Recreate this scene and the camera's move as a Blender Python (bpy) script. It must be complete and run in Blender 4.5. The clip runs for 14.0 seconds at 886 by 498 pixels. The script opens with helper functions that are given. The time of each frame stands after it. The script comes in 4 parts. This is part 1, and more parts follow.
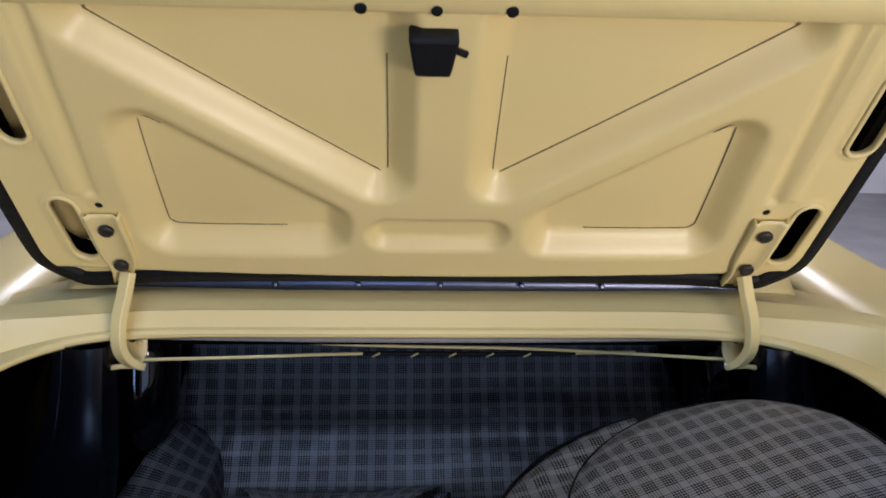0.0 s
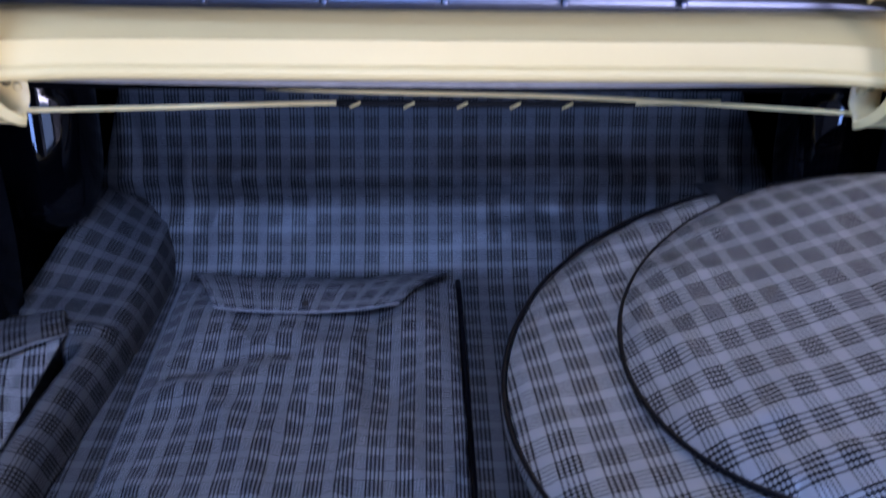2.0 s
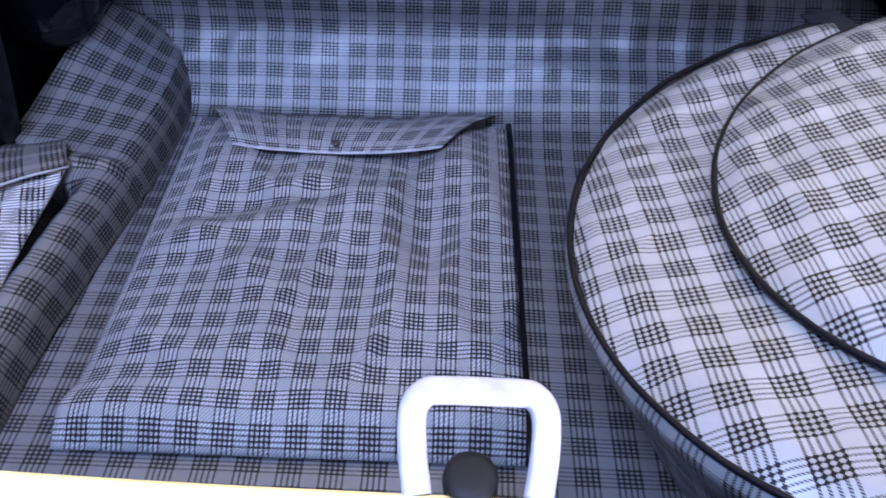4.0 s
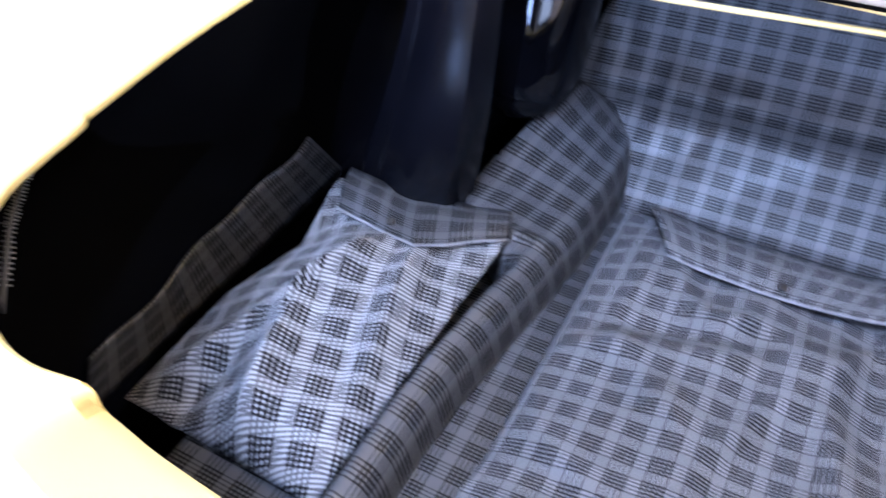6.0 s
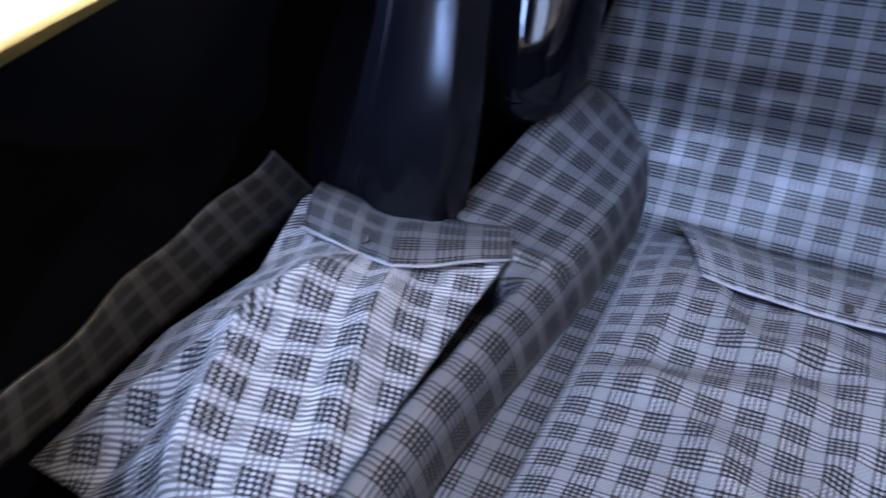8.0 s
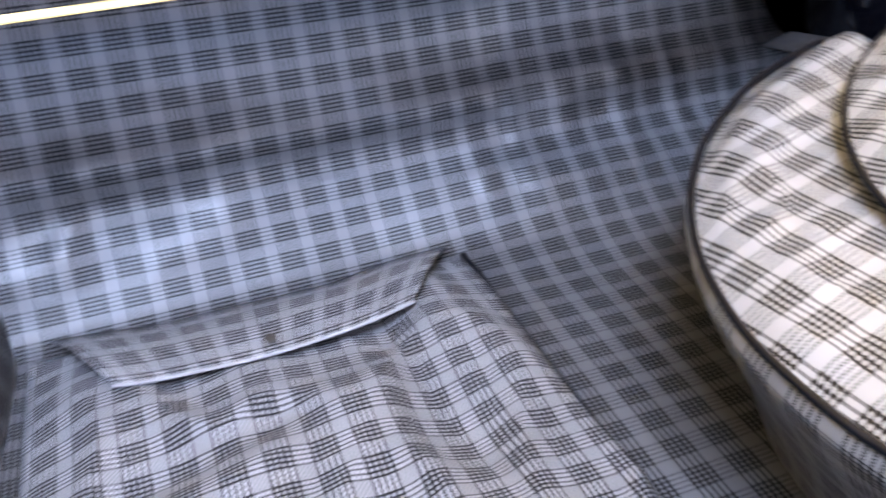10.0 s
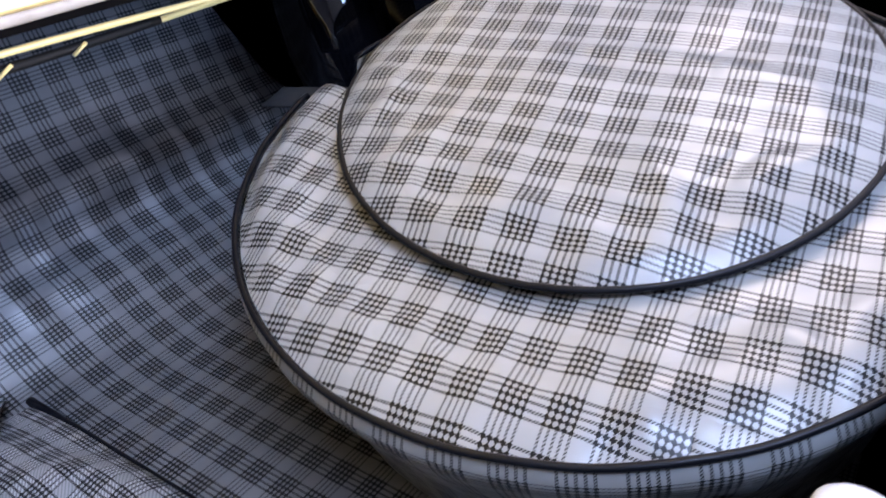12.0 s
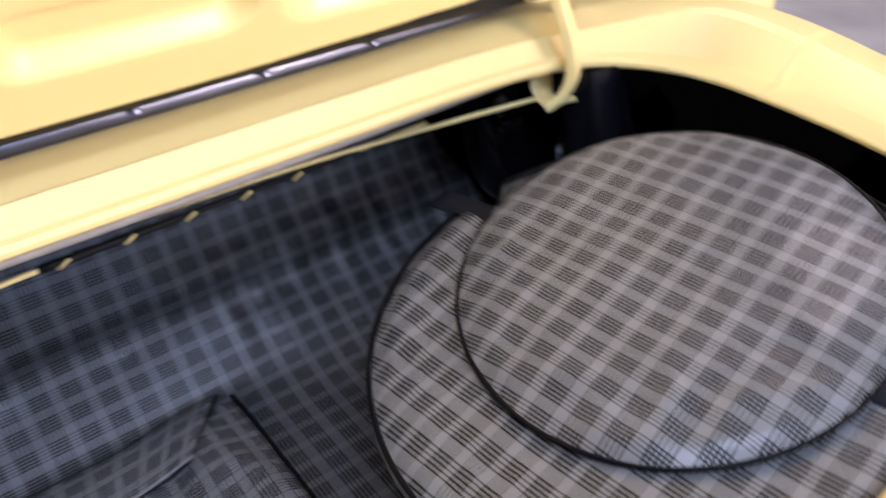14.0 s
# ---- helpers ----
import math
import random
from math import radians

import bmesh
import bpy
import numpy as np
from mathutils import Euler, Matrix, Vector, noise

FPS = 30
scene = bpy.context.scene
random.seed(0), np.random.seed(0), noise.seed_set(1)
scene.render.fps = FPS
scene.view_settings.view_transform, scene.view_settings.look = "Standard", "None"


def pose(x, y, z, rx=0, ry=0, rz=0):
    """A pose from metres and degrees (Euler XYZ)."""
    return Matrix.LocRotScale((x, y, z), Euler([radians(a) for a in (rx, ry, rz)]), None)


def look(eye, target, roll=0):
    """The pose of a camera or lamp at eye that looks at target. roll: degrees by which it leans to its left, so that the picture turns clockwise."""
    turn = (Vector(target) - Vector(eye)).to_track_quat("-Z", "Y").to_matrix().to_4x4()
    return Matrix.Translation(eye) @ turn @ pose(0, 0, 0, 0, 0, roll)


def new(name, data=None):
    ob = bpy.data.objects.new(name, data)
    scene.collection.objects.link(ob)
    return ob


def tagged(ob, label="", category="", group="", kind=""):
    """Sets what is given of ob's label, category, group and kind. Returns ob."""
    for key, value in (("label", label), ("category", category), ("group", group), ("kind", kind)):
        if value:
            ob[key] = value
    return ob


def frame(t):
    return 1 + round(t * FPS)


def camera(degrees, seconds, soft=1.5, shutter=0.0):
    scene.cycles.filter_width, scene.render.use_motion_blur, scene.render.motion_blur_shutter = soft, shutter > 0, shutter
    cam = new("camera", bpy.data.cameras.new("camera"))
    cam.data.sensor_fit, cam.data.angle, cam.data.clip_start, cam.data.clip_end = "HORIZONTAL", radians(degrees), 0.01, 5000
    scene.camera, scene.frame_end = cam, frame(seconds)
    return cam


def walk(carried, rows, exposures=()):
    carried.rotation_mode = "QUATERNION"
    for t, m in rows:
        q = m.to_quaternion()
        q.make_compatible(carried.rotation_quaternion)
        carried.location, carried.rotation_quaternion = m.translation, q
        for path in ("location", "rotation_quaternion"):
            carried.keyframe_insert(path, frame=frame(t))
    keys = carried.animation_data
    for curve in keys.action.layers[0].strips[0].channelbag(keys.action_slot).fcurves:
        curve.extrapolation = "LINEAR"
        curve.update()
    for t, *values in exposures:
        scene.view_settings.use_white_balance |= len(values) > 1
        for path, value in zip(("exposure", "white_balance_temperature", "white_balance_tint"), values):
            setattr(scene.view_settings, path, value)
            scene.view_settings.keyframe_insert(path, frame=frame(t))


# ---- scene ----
# ---------------------------------------------------------------- camera
cam = camera(59.9, 14.0, soft=1.6, shutter=0.55)
PATH = [
    (0, (-0.061, 0.007, 1.274), (0.047, 1.921, 0.705), 1.4),
    (0.5, (-0.044, 0.088, 1.254), (0.066, 1.974, 0.596), 1.5),
    (1, (-0.031, 0.193, 1.224), (0.065, 2.013, 0.4), 2.0),
    (1.5, (-0.016, 0.281, 1.185), (0.044, 2.014, 0.189), 1.3),
    (2, (-0.021, 0.323, 1.137), (0.026, 1.953, -0.021), 1.0),
    (2.5, (-0.026, 0.362, 1.098), (0.006, 1.867, -0.219), 1.1),
    (2.7, (-0.028, 0.371, 1.085), (0.004, 1.847, -0.264), 1.1),
    (4.8, (-0.069, 0.423, 1.045), (-0.262, 1.807, -0.386), 1.9),
    (5, (-0.085, 0.434, 1.048), (-0.435, 1.802, -0.368), 0.2),
    (5.5, (-0.161, 0.441, 1.064), (-0.687, 1.752, -0.352), 0.3),
    (6, (-0.199, 0.449, 1.07), (-0.927, 1.728, -0.285), -1.7),
    (6.5, (-0.21, 0.458, 1.038), (-1.126, 1.688, -0.246), -2.3),
    (7, (-0.224, 0.465, 0.997), (-1.192, 1.72, -0.222), -1.6),
    (7.2, (-0.231, 0.475, 0.985), (-1.198, 1.735, -0.23), -1.7),
    (9.3, (-0.205, 0.59, 0.92), (-0.169, 2.186, -0.286), -1.9),
    (9.5, (-0.207, 0.597, 0.915), (-0.007, 2.205, -0.257), -1.1),
    (10, (-0.204, 0.606, 0.91), (0.387, 2.142, -0.226), -1.3),
    (10.5, (-0.199, 0.608, 0.919), (0.687, 2.003, -0.207), -2.4),
    (11, (-0.193, 0.608, 0.915), (1.012, 1.803, -0.144), -1.3),
    (11.5, (-0.186, 0.606, 0.918), (1.179, 1.613, -0.142), -0.4),
    (12, (-0.177, 0.597, 0.942), (1.223, 1.533, -0.138), -1.2),
    (12.5, (-0.181, 0.582, 0.987), (1.196, 1.516, -0.122), -1.6),
    (13, (-0.186, 0.553, 1.052), (1.126, 1.514, -0.113), -2.2),
    (13.5, (-0.188, 0.52, 1.117), (1.05, 1.526, -0.088), -1.6),
    (14, (-0.165, 0.478, 1.172), (0.82, 1.768, 0.004), -1.2),
]
EXPOSURES = [
    (0.0, -0.64, 6600, 24), (0.5, -0.50, 6400, 24), (1.0, -0.28, 6200, 25), (1.5, 0.00, 5800, 28), (2.0, 0.18, 5300, 37), (2.7, 1.04, 5250, 39),
    (4.8, 2.00, 6300, 34), (5.5, 2.10, 6350, 33), (6.5, 1.75, 6000, 29), (7.2, 1.60, 5750, 29), (9.3, 2.58, 7450, 31), (10.0, 2.60, 7300, 30),
    (11.0, 2.44, 6850, 27), (12.0, 1.88, 6750, 28), (13.0, 1.62, 6750, 27), (13.5, 1.36, 6850, 28), (14.0, 0.66, 7350, 31),
]
walk(cam, [(t, look(eye, target, roll)) for t, eye, target, roll in PATH], EXPOSURES)

# ---------------------------------------------------------------- world and lights
world = bpy.data.worlds.new("garage_air")
world.use_nodes = True
world.node_tree.nodes["Background"].inputs[0].default_value = (0.75, 0.85, 1.0, 1)
world.node_tree.nodes["Background"].inputs[1].default_value = 0.012
scene.world = world


def lamp(name, at, target, size_x, size_y, watts, colour):
    data = bpy.data.lights.new(name, "AREA")
    data.shape, data.size, data.size_y, data.energy, data.color = "RECTANGLE", size_x, size_y, watts, colour
    ob = new(name, data)
    ob.matrix_world = look(at, target)
    return ob


# Unseen rear lights, added for the blue sheen on lining and black gloss.
lamp("unseen_rear_light", (-0.35, -3.92, 1.5), (-0.35, 0, 1.4), 0.55, 2.0, 60, (0.34, 0.58, 1.0))
lamp("unseen_rear_light", (2.6, -3.92, 1.9), (2.6, 0, 1.5), 2.0, 1.3, 30, (0.50, 0.72, 1.0))
# Added low light: reaches the lid, stays under the trunk's rear lip.
lamp("added_low_lid_light", (2.6, -3.92, 0.6), (2.6, 0, 0.6), 2.0, 1.0, 260, (1.0, 0.97, 0.92))
lamp("overhead_light", (-0.4, -2.2, 2.72), (-0.4, -2.19, 0), 1.2, 0.3, 5, (0.40, 0.62, 1.0))
# Added overhead light that lifts the lining's upper sheet.
lamp("overhead_light", (1.9, -2.5, 2.72), (1.9, -2.49, 0), 1.3, 0.4, 20, (0.50, 0.72, 1.0))
lamp("overhead_light", (-0.55, -0.20, 2.72), (-0.55, -0.19, 0), 1.1, 0.5, 36, (0.41, 0.65, 1.0))
# Unseen source, added to lay a broad sheen on the wheel cover.
lamp("cover_sheen_light", (1.5, 1.0, 2.78), (1.5, 1.01, 0), 0.9, 0.7, 9, (1.0, 0.97, 0.94))
# Added overhead light that brightens the wall beyond the car.
lamp("overhead_light", (0.0, 4.2, 2.72), (0.0, 4.21, 0), 1.3, 0.2, 250, (0.86, 0.92, 1.0))

# ---------------------------------------------------------------- materials


def material(name, colour, rough=0.5, metal=0.0, coat=0.0):
    m = bpy.data.materials.new(name)
    m.use_nodes = True
    b = m.node_tree.nodes["Principled BSDF"]
    b.inputs["Base Color"].default_value = (*colour, 1)
    b.inputs["Roughness"].default_value = rough
    b.inputs["Metallic"].default_value = metal
    b.inputs["Coat Weight"].default_value = coat
    b.inputs["Coat Roughness"].default_value = 0.08
    return m


def node(m, kind, operation="", data_type=""):
    n = m.node_tree.nodes.new(kind)
    if operation:
        n.operation = operation
    if data_type:
        n.data_type = data_type
    return n


def link(m, a, b):
    m.node_tree.links.new(a, b)


def worn(name, colour, rough=0.5, metal=0.0, coat=0.0, scale=18.0, spread=0.12, bump=0.05, fine=260.0, sheen=0.25):
    """A surface with blotches, fine grain and uneven gloss."""
    m = material(name, colour, rough, metal, coat)
    b = m.node_tree.nodes["Principled BSDF"]
    at = node(m, "ShaderNodeTexCoord")
    big = node(m, "ShaderNodeTexNoise")
    big.inputs["Scale"].default_value, big.inputs["Detail"].default_value = scale, 5
    small = node(m, "ShaderNodeTexNoise")
    small.inputs["Scale"].default_value, small.inputs["Detail"].default_value = fine, 3
    link(m, at.outputs["Object"], big.inputs["Vector"])
    link(m, at.outputs["Object"], small.inputs["Vector"])
    ramp = node(m, "ShaderNodeMapRange")
    ramp.inputs["From Min"].default_value, ramp.inputs["From Max"].default_value = 0.3, 0.7
    ramp.inputs["To Min"].default_value, ramp.inputs["To Max"].default_value = 1 - spread, 1 + spread * 0.5
    link(m, big.outputs["Fac"], ramp.inputs["Value"])
    mix = node(m, "ShaderNodeVectorMath", operation="SCALE")
    mix.inputs[0].default_value = colour
    link(m, ramp.outputs["Result"], mix.inputs["Scale"])
    link(m, mix.outputs["Vector"], b.inputs["Base Color"])
    gloss = node(m, "ShaderNodeMapRange")
    gloss.inputs["To Min"].default_value, gloss.inputs["To Max"].default_value = rough * (1 - sheen), min(1, rough * (1 + sheen))
    link(m, big.outputs["Fac"], gloss.inputs["Value"])
    link(m, gloss.outputs["Result"], b.inputs["Roughness"])
    if bump:
        bm_node = node(m, "ShaderNodeBump")
        bm_node.inputs["Strength"].default_value, bm_node.inputs["Distance"].default_value = bump, 0.002
        link(m, small.outputs["Fac"], bm_node.inputs["Height"])
        link(m, bm_node.outputs["Normal"], b.inputs["Normal"])
    return m


def maths(m, operation, a, b=None):
    n = node(m, "ShaderNodeMath", operation=operation)
    for slot, value in enumerate((a, b)):
        if value is None:
            continue
        if isinstance(value, (int, float)):
            n.inputs[slot].default_value = value
        else:
            link(m, value, n.inputs[slot])
    return n.outputs[0]


PITCH_X, PITCH_Y = 0.0335, 0.0272


def plaid(name, light, dark, rough=0.42, twill=0.0, ribs=5.6, turn=0.0, gap=0.0, crease=0.5, gloss=0.3, thin=0.32, block=0.98, matte=0.60, warp_more=0.14, dots=(1.0, 1.0, 0.52), slant=-0.85, dash_ink=0.40):
    """Checked coated cloth: five thin dark lines and a plain gap, both ways; the crossings make dark dots."""
    m = material(name, light, rough)
    b = m.node_tree.nodes["Principled BSDF"]
    uv = node(m, "ShaderNodeUVMap")
    uv.uv_map = "cloth"
    spun = node(m, "ShaderNodeMapping")
    spun.inputs["Rotation"].default_value = (0, 0, radians(turn))
    spun.inputs["Scale"].default_value = (1 / PITCH_X, 1 / PITCH_Y, 1)
    link(m, uv.outputs["UV"], spun.inputs["Vector"])
    drift = node(m, "ShaderNodeTexNoise")
    drift.inputs["Scale"].default_value, drift.inputs["Detail"].default_value = 0.5, 2
    link(m, spun.outputs["Vector"], drift.inputs["Vector"])
    split = node(m, "ShaderNodeSeparateXYZ")
    link(m, spun.outputs["Vector"], split.inputs["Vector"])
    lines = []
    groups = []
    wide = []
    for axis in (0, 1):
        f = maths(m, "FRACT", split.outputs[axis])
        group = maths(m, "LESS_THAN", f, 0.615)
        saw = maths(m, "FRACT", maths(m, "MULTIPLY", f, 1 / 0.1367))
        lines.append(maths(m, "MULTIPLY", group, maths(m, "LESS_THAN", saw, 0.42)))
        wide.append(maths(m, "ABSOLUTE", maths(m, "SUBTRACT", maths(m, "FRACT", maths(m, "ADD", saw, 0.29)), 0.5)))
        groups.append(group)
    both = maths(m, "MULTIPLY", maths(m, "MULTIPLY", groups[0], groups[1]), maths(m, "LESS_THAN", maths(m, "ADD", maths(m, "MULTIPLY", wide[0], dots[0]), maths(m, "MULTIPLY", wide[1], dots[1])), dots[2]))
    dash = maths(m, "LESS_THAN", maths(m, "FRACT", maths(m, "MULTIPLY", maths(m, "ADD", split.outputs[0], split.outputs[1]), 14.6)), 0.5)
    warp = maths(m, "MULTIPLY", lines[0], maths(m, "ADD", thin + warp_more, maths(m, "MULTIPLY", dash, dash_ink)))
    weft = maths(m, "MULTIPLY", lines[1], maths(m, "ADD", thin, maths(m, "MULTIPLY", dash, dash_ink)))
    single = maths(m, "MAXIMUM", warp, weft)
    ink = maths(m, "MAXIMUM", maths(m, "MULTIPLY", both, block), single)
    ink = maths(m, "MAXIMUM", ink, maths(m, "MULTIPLY", maths(m, "MULTIPLY", groups[0], groups[1]), 0.14))
    if gap:
        plain = maths(m, "SUBTRACT", 1.0, maths(m, "MAXIMUM", groups[0], groups[1]))
        ink = maths(m, "MAXIMUM", ink, maths(m, "MULTIPLY", plain, gap))
    if twill:
        rib = maths(m, "LESS_THAN", maths(m, "FRACT", maths(m, "MULTIPLY", maths(m, "ADD", split.outputs[0], maths(m, "MULTIPLY", split.outputs[1], slant)), ribs)), 0.48)
        ink = maths(m, "MAXIMUM", ink, maths(m, "MULTIPLY", rib, twill))
    link(m, maths(m, "MULTIPLY", maths(m, "SUBTRACT", 1.0, maths(m, "MULTIPLY", ink, matte)), gloss), b.inputs["Specular IOR Level"])
    mix = node(m, "ShaderNodeMix", data_type="RGBA")
    mix.inputs["A"].default_value, mix.inputs["B"].default_value = (*light, 1), (*dark, 1)
    link(m, ink, mix.inputs["Factor"])
    stain = node(m, "ShaderNodeMapRange")
    stain.inputs["From Min"].default_value, stain.inputs["From Max"].default_value = 0.3, 0.7
    stain.inputs["To Min"].default_value, stain.inputs["To Max"].default_value = 0.86, 1.05
    link(m, drift.outputs["Fac"], stain.inputs["Value"])
    toned = node(m, "ShaderNodeVectorMath", operation="SCALE")
    link(m, mix.outputs["Result"], toned.inputs[0])
    link(m, stain.outputs["Result"], toned.inputs["Scale"])
    link(m, toned.outputs["Vector"], b.inputs["Base Color"])
    grain = node(m, "ShaderNodeTexNoise")
    grain.inputs["Scale"].default_value, grain.inputs["Detail"].default_value = 1.6, 3
    link(m, spun.outputs["Vector"], grain.inputs["Vector"])
    folds = node(m, "ShaderNodeTexNoise")
    folds.inputs["Scale"].default_value, folds.inputs["Detail"].default_value, folds.inputs["Distortion"].default_value = 0.42, 1.5, 1.2
    link(m, spun.outputs["Vector"], folds.inputs["Vector"])
    sharp = maths(m, "POWER", maths(m, "SUBTRACT", 1.0, maths(m, "ABSOLUTE", maths(m, "MULTIPLY", maths(m, "SUBTRACT", folds.outputs["Fac"], 0.5), 5.0))), 3.0)
    sharp = maths(m, "MULTIPLY", maths(m, "MAXIMUM", sharp, 0.0), maths(m, "MULTIPLY", drift.outputs["Fac"], crease))
    relief = maths(m, "ADD", maths(m, "MULTIPLY", grain.outputs["Fac"], 0.45), maths(m, "MULTIPLY", ink, -0.06))
    relief = maths(m, "ADD", relief, sharp)
    shine = node(m, "ShaderNodeMapRange")
    shine.inputs["From Min"].default_value, shine.inputs["From Max"].default_value = 0.35, 0.65
    shine.inputs["To Min"].default_value, shine.inputs["To Max"].default_value = rough * 0.88, rough * 1.15
    link(m, drift.outputs["Fac"], shine.inputs["Value"])
    link(m, shine.outputs["Result"], b.inputs["Roughness"])
    bump = node(m, "ShaderNodeBump")
    bump.inputs["Strength"].default_value, bump.inputs["Distance"].default_value = 0.4, 0.004
    link(m, relief, bump.inputs["Height"])
    link(m, bump.outputs["Normal"], b.inputs["Normal"])
    return m


CREAM = worn("cream_paint", (0.82, 0.645, 0.265), 0.45, coat=0.20, scale=4, spread=0.04, bump=0.012, sheen=0.08)
CREAM.node_tree.nodes["Principled BSDF"].inputs["Coat Roughness"].default_value = 0.25
ENAMEL = worn("black_enamel", (0.002, 0.002, 0.003), 0.05, scale=14, spread=0.3, bump=0.003)
BLACK = worn("black_gloss_paint", (0.004, 0.004, 0.006), 0.20, coat=0.0, scale=14, spread=0.3, bump=0.05)
RUBBER = worn("black_rubber", (0.007, 0.007, 0.007), 0.6, scale=60, spread=0.2, bump=0.1)
STRAP = worn("black_strap_cloth", (0.012, 0.012, 0.014), 0.8, scale=80, spread=0.25, bump=0.3)
WELT = worn("worn_welting_cloth", (0.05, 0.05, 0.055), 0.8, scale=300, spread=0.5, bump=0.3)
# Chrome set dark: the dim surroundings it would mirror are in the colour.
CHROME = worn("chrome", (0.11, 0.12, 0.16), 0.34, metal=1.0, scale=30, spread=0.08, bump=0.01)
PIPING = worn("black_piping_vinyl", (0.004, 0.004, 0.006), 0.42, scale=60, spread=0.2, bump=0.02)
PIPING.node_tree.nodes["Principled BSDF"].inputs["Specular IOR Level"].default_value = 0.15
BLACK.node_tree.nodes["Principled BSDF"].inputs["Specular IOR Level"].default_value = 0.3
ENAMEL.node_tree.nodes["Principled BSDF"].inputs["Specular IOR Level"].default_value = 0.4
RUBBER.node_tree.nodes["Principled BSDF"].inputs["Specular IOR Level"].default_value = 0.2
LIPGREY = worn("grey_brown_lip_paint", (0.26, 0.235, 0.20), 0.6, scale=60, spread=0.2, bump=0.05)
# Brown paint for the thin shade along the pressed panels' edges.
HAIRLINE = material("brown_gap_shade", (0.16, 0.11, 0.05), 0.7)
ZINC = worn("zinc_plate", (0.24, 0.24, 0.25), 0.5, metal=0.4, scale=40, spread=0.12, bump=0.05)
PALE_ZINC = worn("pale_zinc", (0.36, 0.36, 0.38), 0.45, metal=0.2, scale=90, spread=0.2, bump=0.15, fine=500)
DARK_STEEL = worn("dark_steel", (0.05, 0.045, 0.04), 0.5, metal=0.6, scale=60, spread=0.3, bump=0.2)
DASHES = (0.8, 1.1, 0.49)
# Base colours darkened, the liner's most: part of the trunk's shade is in them.
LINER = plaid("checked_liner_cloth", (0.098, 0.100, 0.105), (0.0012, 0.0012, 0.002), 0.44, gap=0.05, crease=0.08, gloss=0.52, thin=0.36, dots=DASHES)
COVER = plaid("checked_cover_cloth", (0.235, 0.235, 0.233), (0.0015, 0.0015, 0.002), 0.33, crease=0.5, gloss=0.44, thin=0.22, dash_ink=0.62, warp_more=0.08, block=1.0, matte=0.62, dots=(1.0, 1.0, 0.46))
BAGCLOTH = plaid("checked_bag_cloth", (0.29, 0.292, 0.30), (0.002, 0.002, 0.0035), 0.5, twill=0.50, ribs=9.5, gap=0.30, crease=0.5, gloss=0.2, thin=0.56, block=0.94, warp_more=0.06, dots=DASHES)
POUCHCLOTH = plaid("striped_twill_pouch_cloth", (0.43, 0.433, 0.44), (0.002, 0.002, 0.004), 0.5, twill=0.66, ribs=1.9, crease=0.5, gloss=0.2, thin=0.40, block=0.97, warp_more=0.0, slant=-4.0)
RAWEDGE = worn("pale_cloth_edge", (0.3, 0.3, 0.31), 0.6, scale=60, spread=0.2, bump=0.2)
# Black paint taken almost to zero: the trunk's deep shade is in the colour.
SHADOWPAINT = worn("shaded_black_paint", (0.0016, 0.0016, 0.002), 0.6, scale=20, spread=0.3, bump=0.1)
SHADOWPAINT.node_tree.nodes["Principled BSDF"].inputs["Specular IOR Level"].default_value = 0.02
CONCRETE = worn("garage_concrete", (0.32, 0.32, 0.33), 0.75, scale=3, spread=0.25, bump=0.2)
# Unseen side walls and ceiling, dark so they bounce little light.
ROOM_GREY = worn("dim_room_grey", (0.16, 0.16, 0.17), 0.85, scale=4, spread=0.15, bump=0.15)
PLASTER = worn("white_plaster", (0.66, 0.68, 0.72), 0.85, scale=4, spread=0.1, bump=0.15)
GLASS = material("window_glass", (0.02, 0.025, 0.03), 0.03)
GLASS.node_tree.nodes["Principled BSDF"].inputs["Transmission Weight"].default_value = 0.6
TUBE = material("lamp_tube", (1, 1, 1), 0.5)
TUBE.node_tree.nodes["Principled BSDF"].inputs["Emission Color"].default_value = (0.93, 0.96, 1.0, 1)
TUBE.node_tree.nodes["Principled BSDF"].inputs["Emission Strength"].default_value = 6.0
TUBE_SOFT = material("frosted_diffuser", (0.9, 0.9, 0.9), 0.6)
TUBE_SOFT.node_tree.nodes["Principled BSDF"].inputs["Emission Color"].default_value = (0.97, 0.97, 1.0, 1)
TUBE_SOFT.node_tree.nodes["Principled BSDF"].inputs["Emission Strength"].default_value = 0.5
WHITE = worn("white_enamel", (0.8, 0.8, 0.8), 0.4, scale=20, spread=0.05)

# ---------------------------------------------------------------- building helpers


def finish(name, bm, mat, smooth=True):
    mesh = bpy.data.meshes.new(name)
    bm.normal_update()
    bm.to_mesh(mesh)
    bm.free()
    for p in mesh.polygons:
        p.use_smooth = smooth
    mesh.materials.append(mat)
    return new(name, mesh)


def part(name, bm, mat, parent, label="", smooth=True):
    ob = finish(name, bm, mat, smooth)
    ob.parent = parent
    return tagged(ob, label)


def thing(name, label, category, group="", kind=""):
    return tagged(new(name), label, category, group, kind)


def solid(ob, thickness, offset=-1.0):
    mod = ob.modifiers.new("thickness", "SOLIDIFY")
    mod.thickness, mod.offset = thickness, offset
    return ob


def sharpen(bm, degrees):
    for e in bm.edges:
        if len(e.link_faces) == 2 and e.calc_face_angle() > radians(degrees):
            e.smooth = False


def soften(ob, width, segments=2):
    mod = ob.modifiers.new("edges", "BEVEL")
    mod.width, mod.segments, mod.limit_method, mod.angle_limit = width, segments, "ANGLE", radians(35)
    return ob


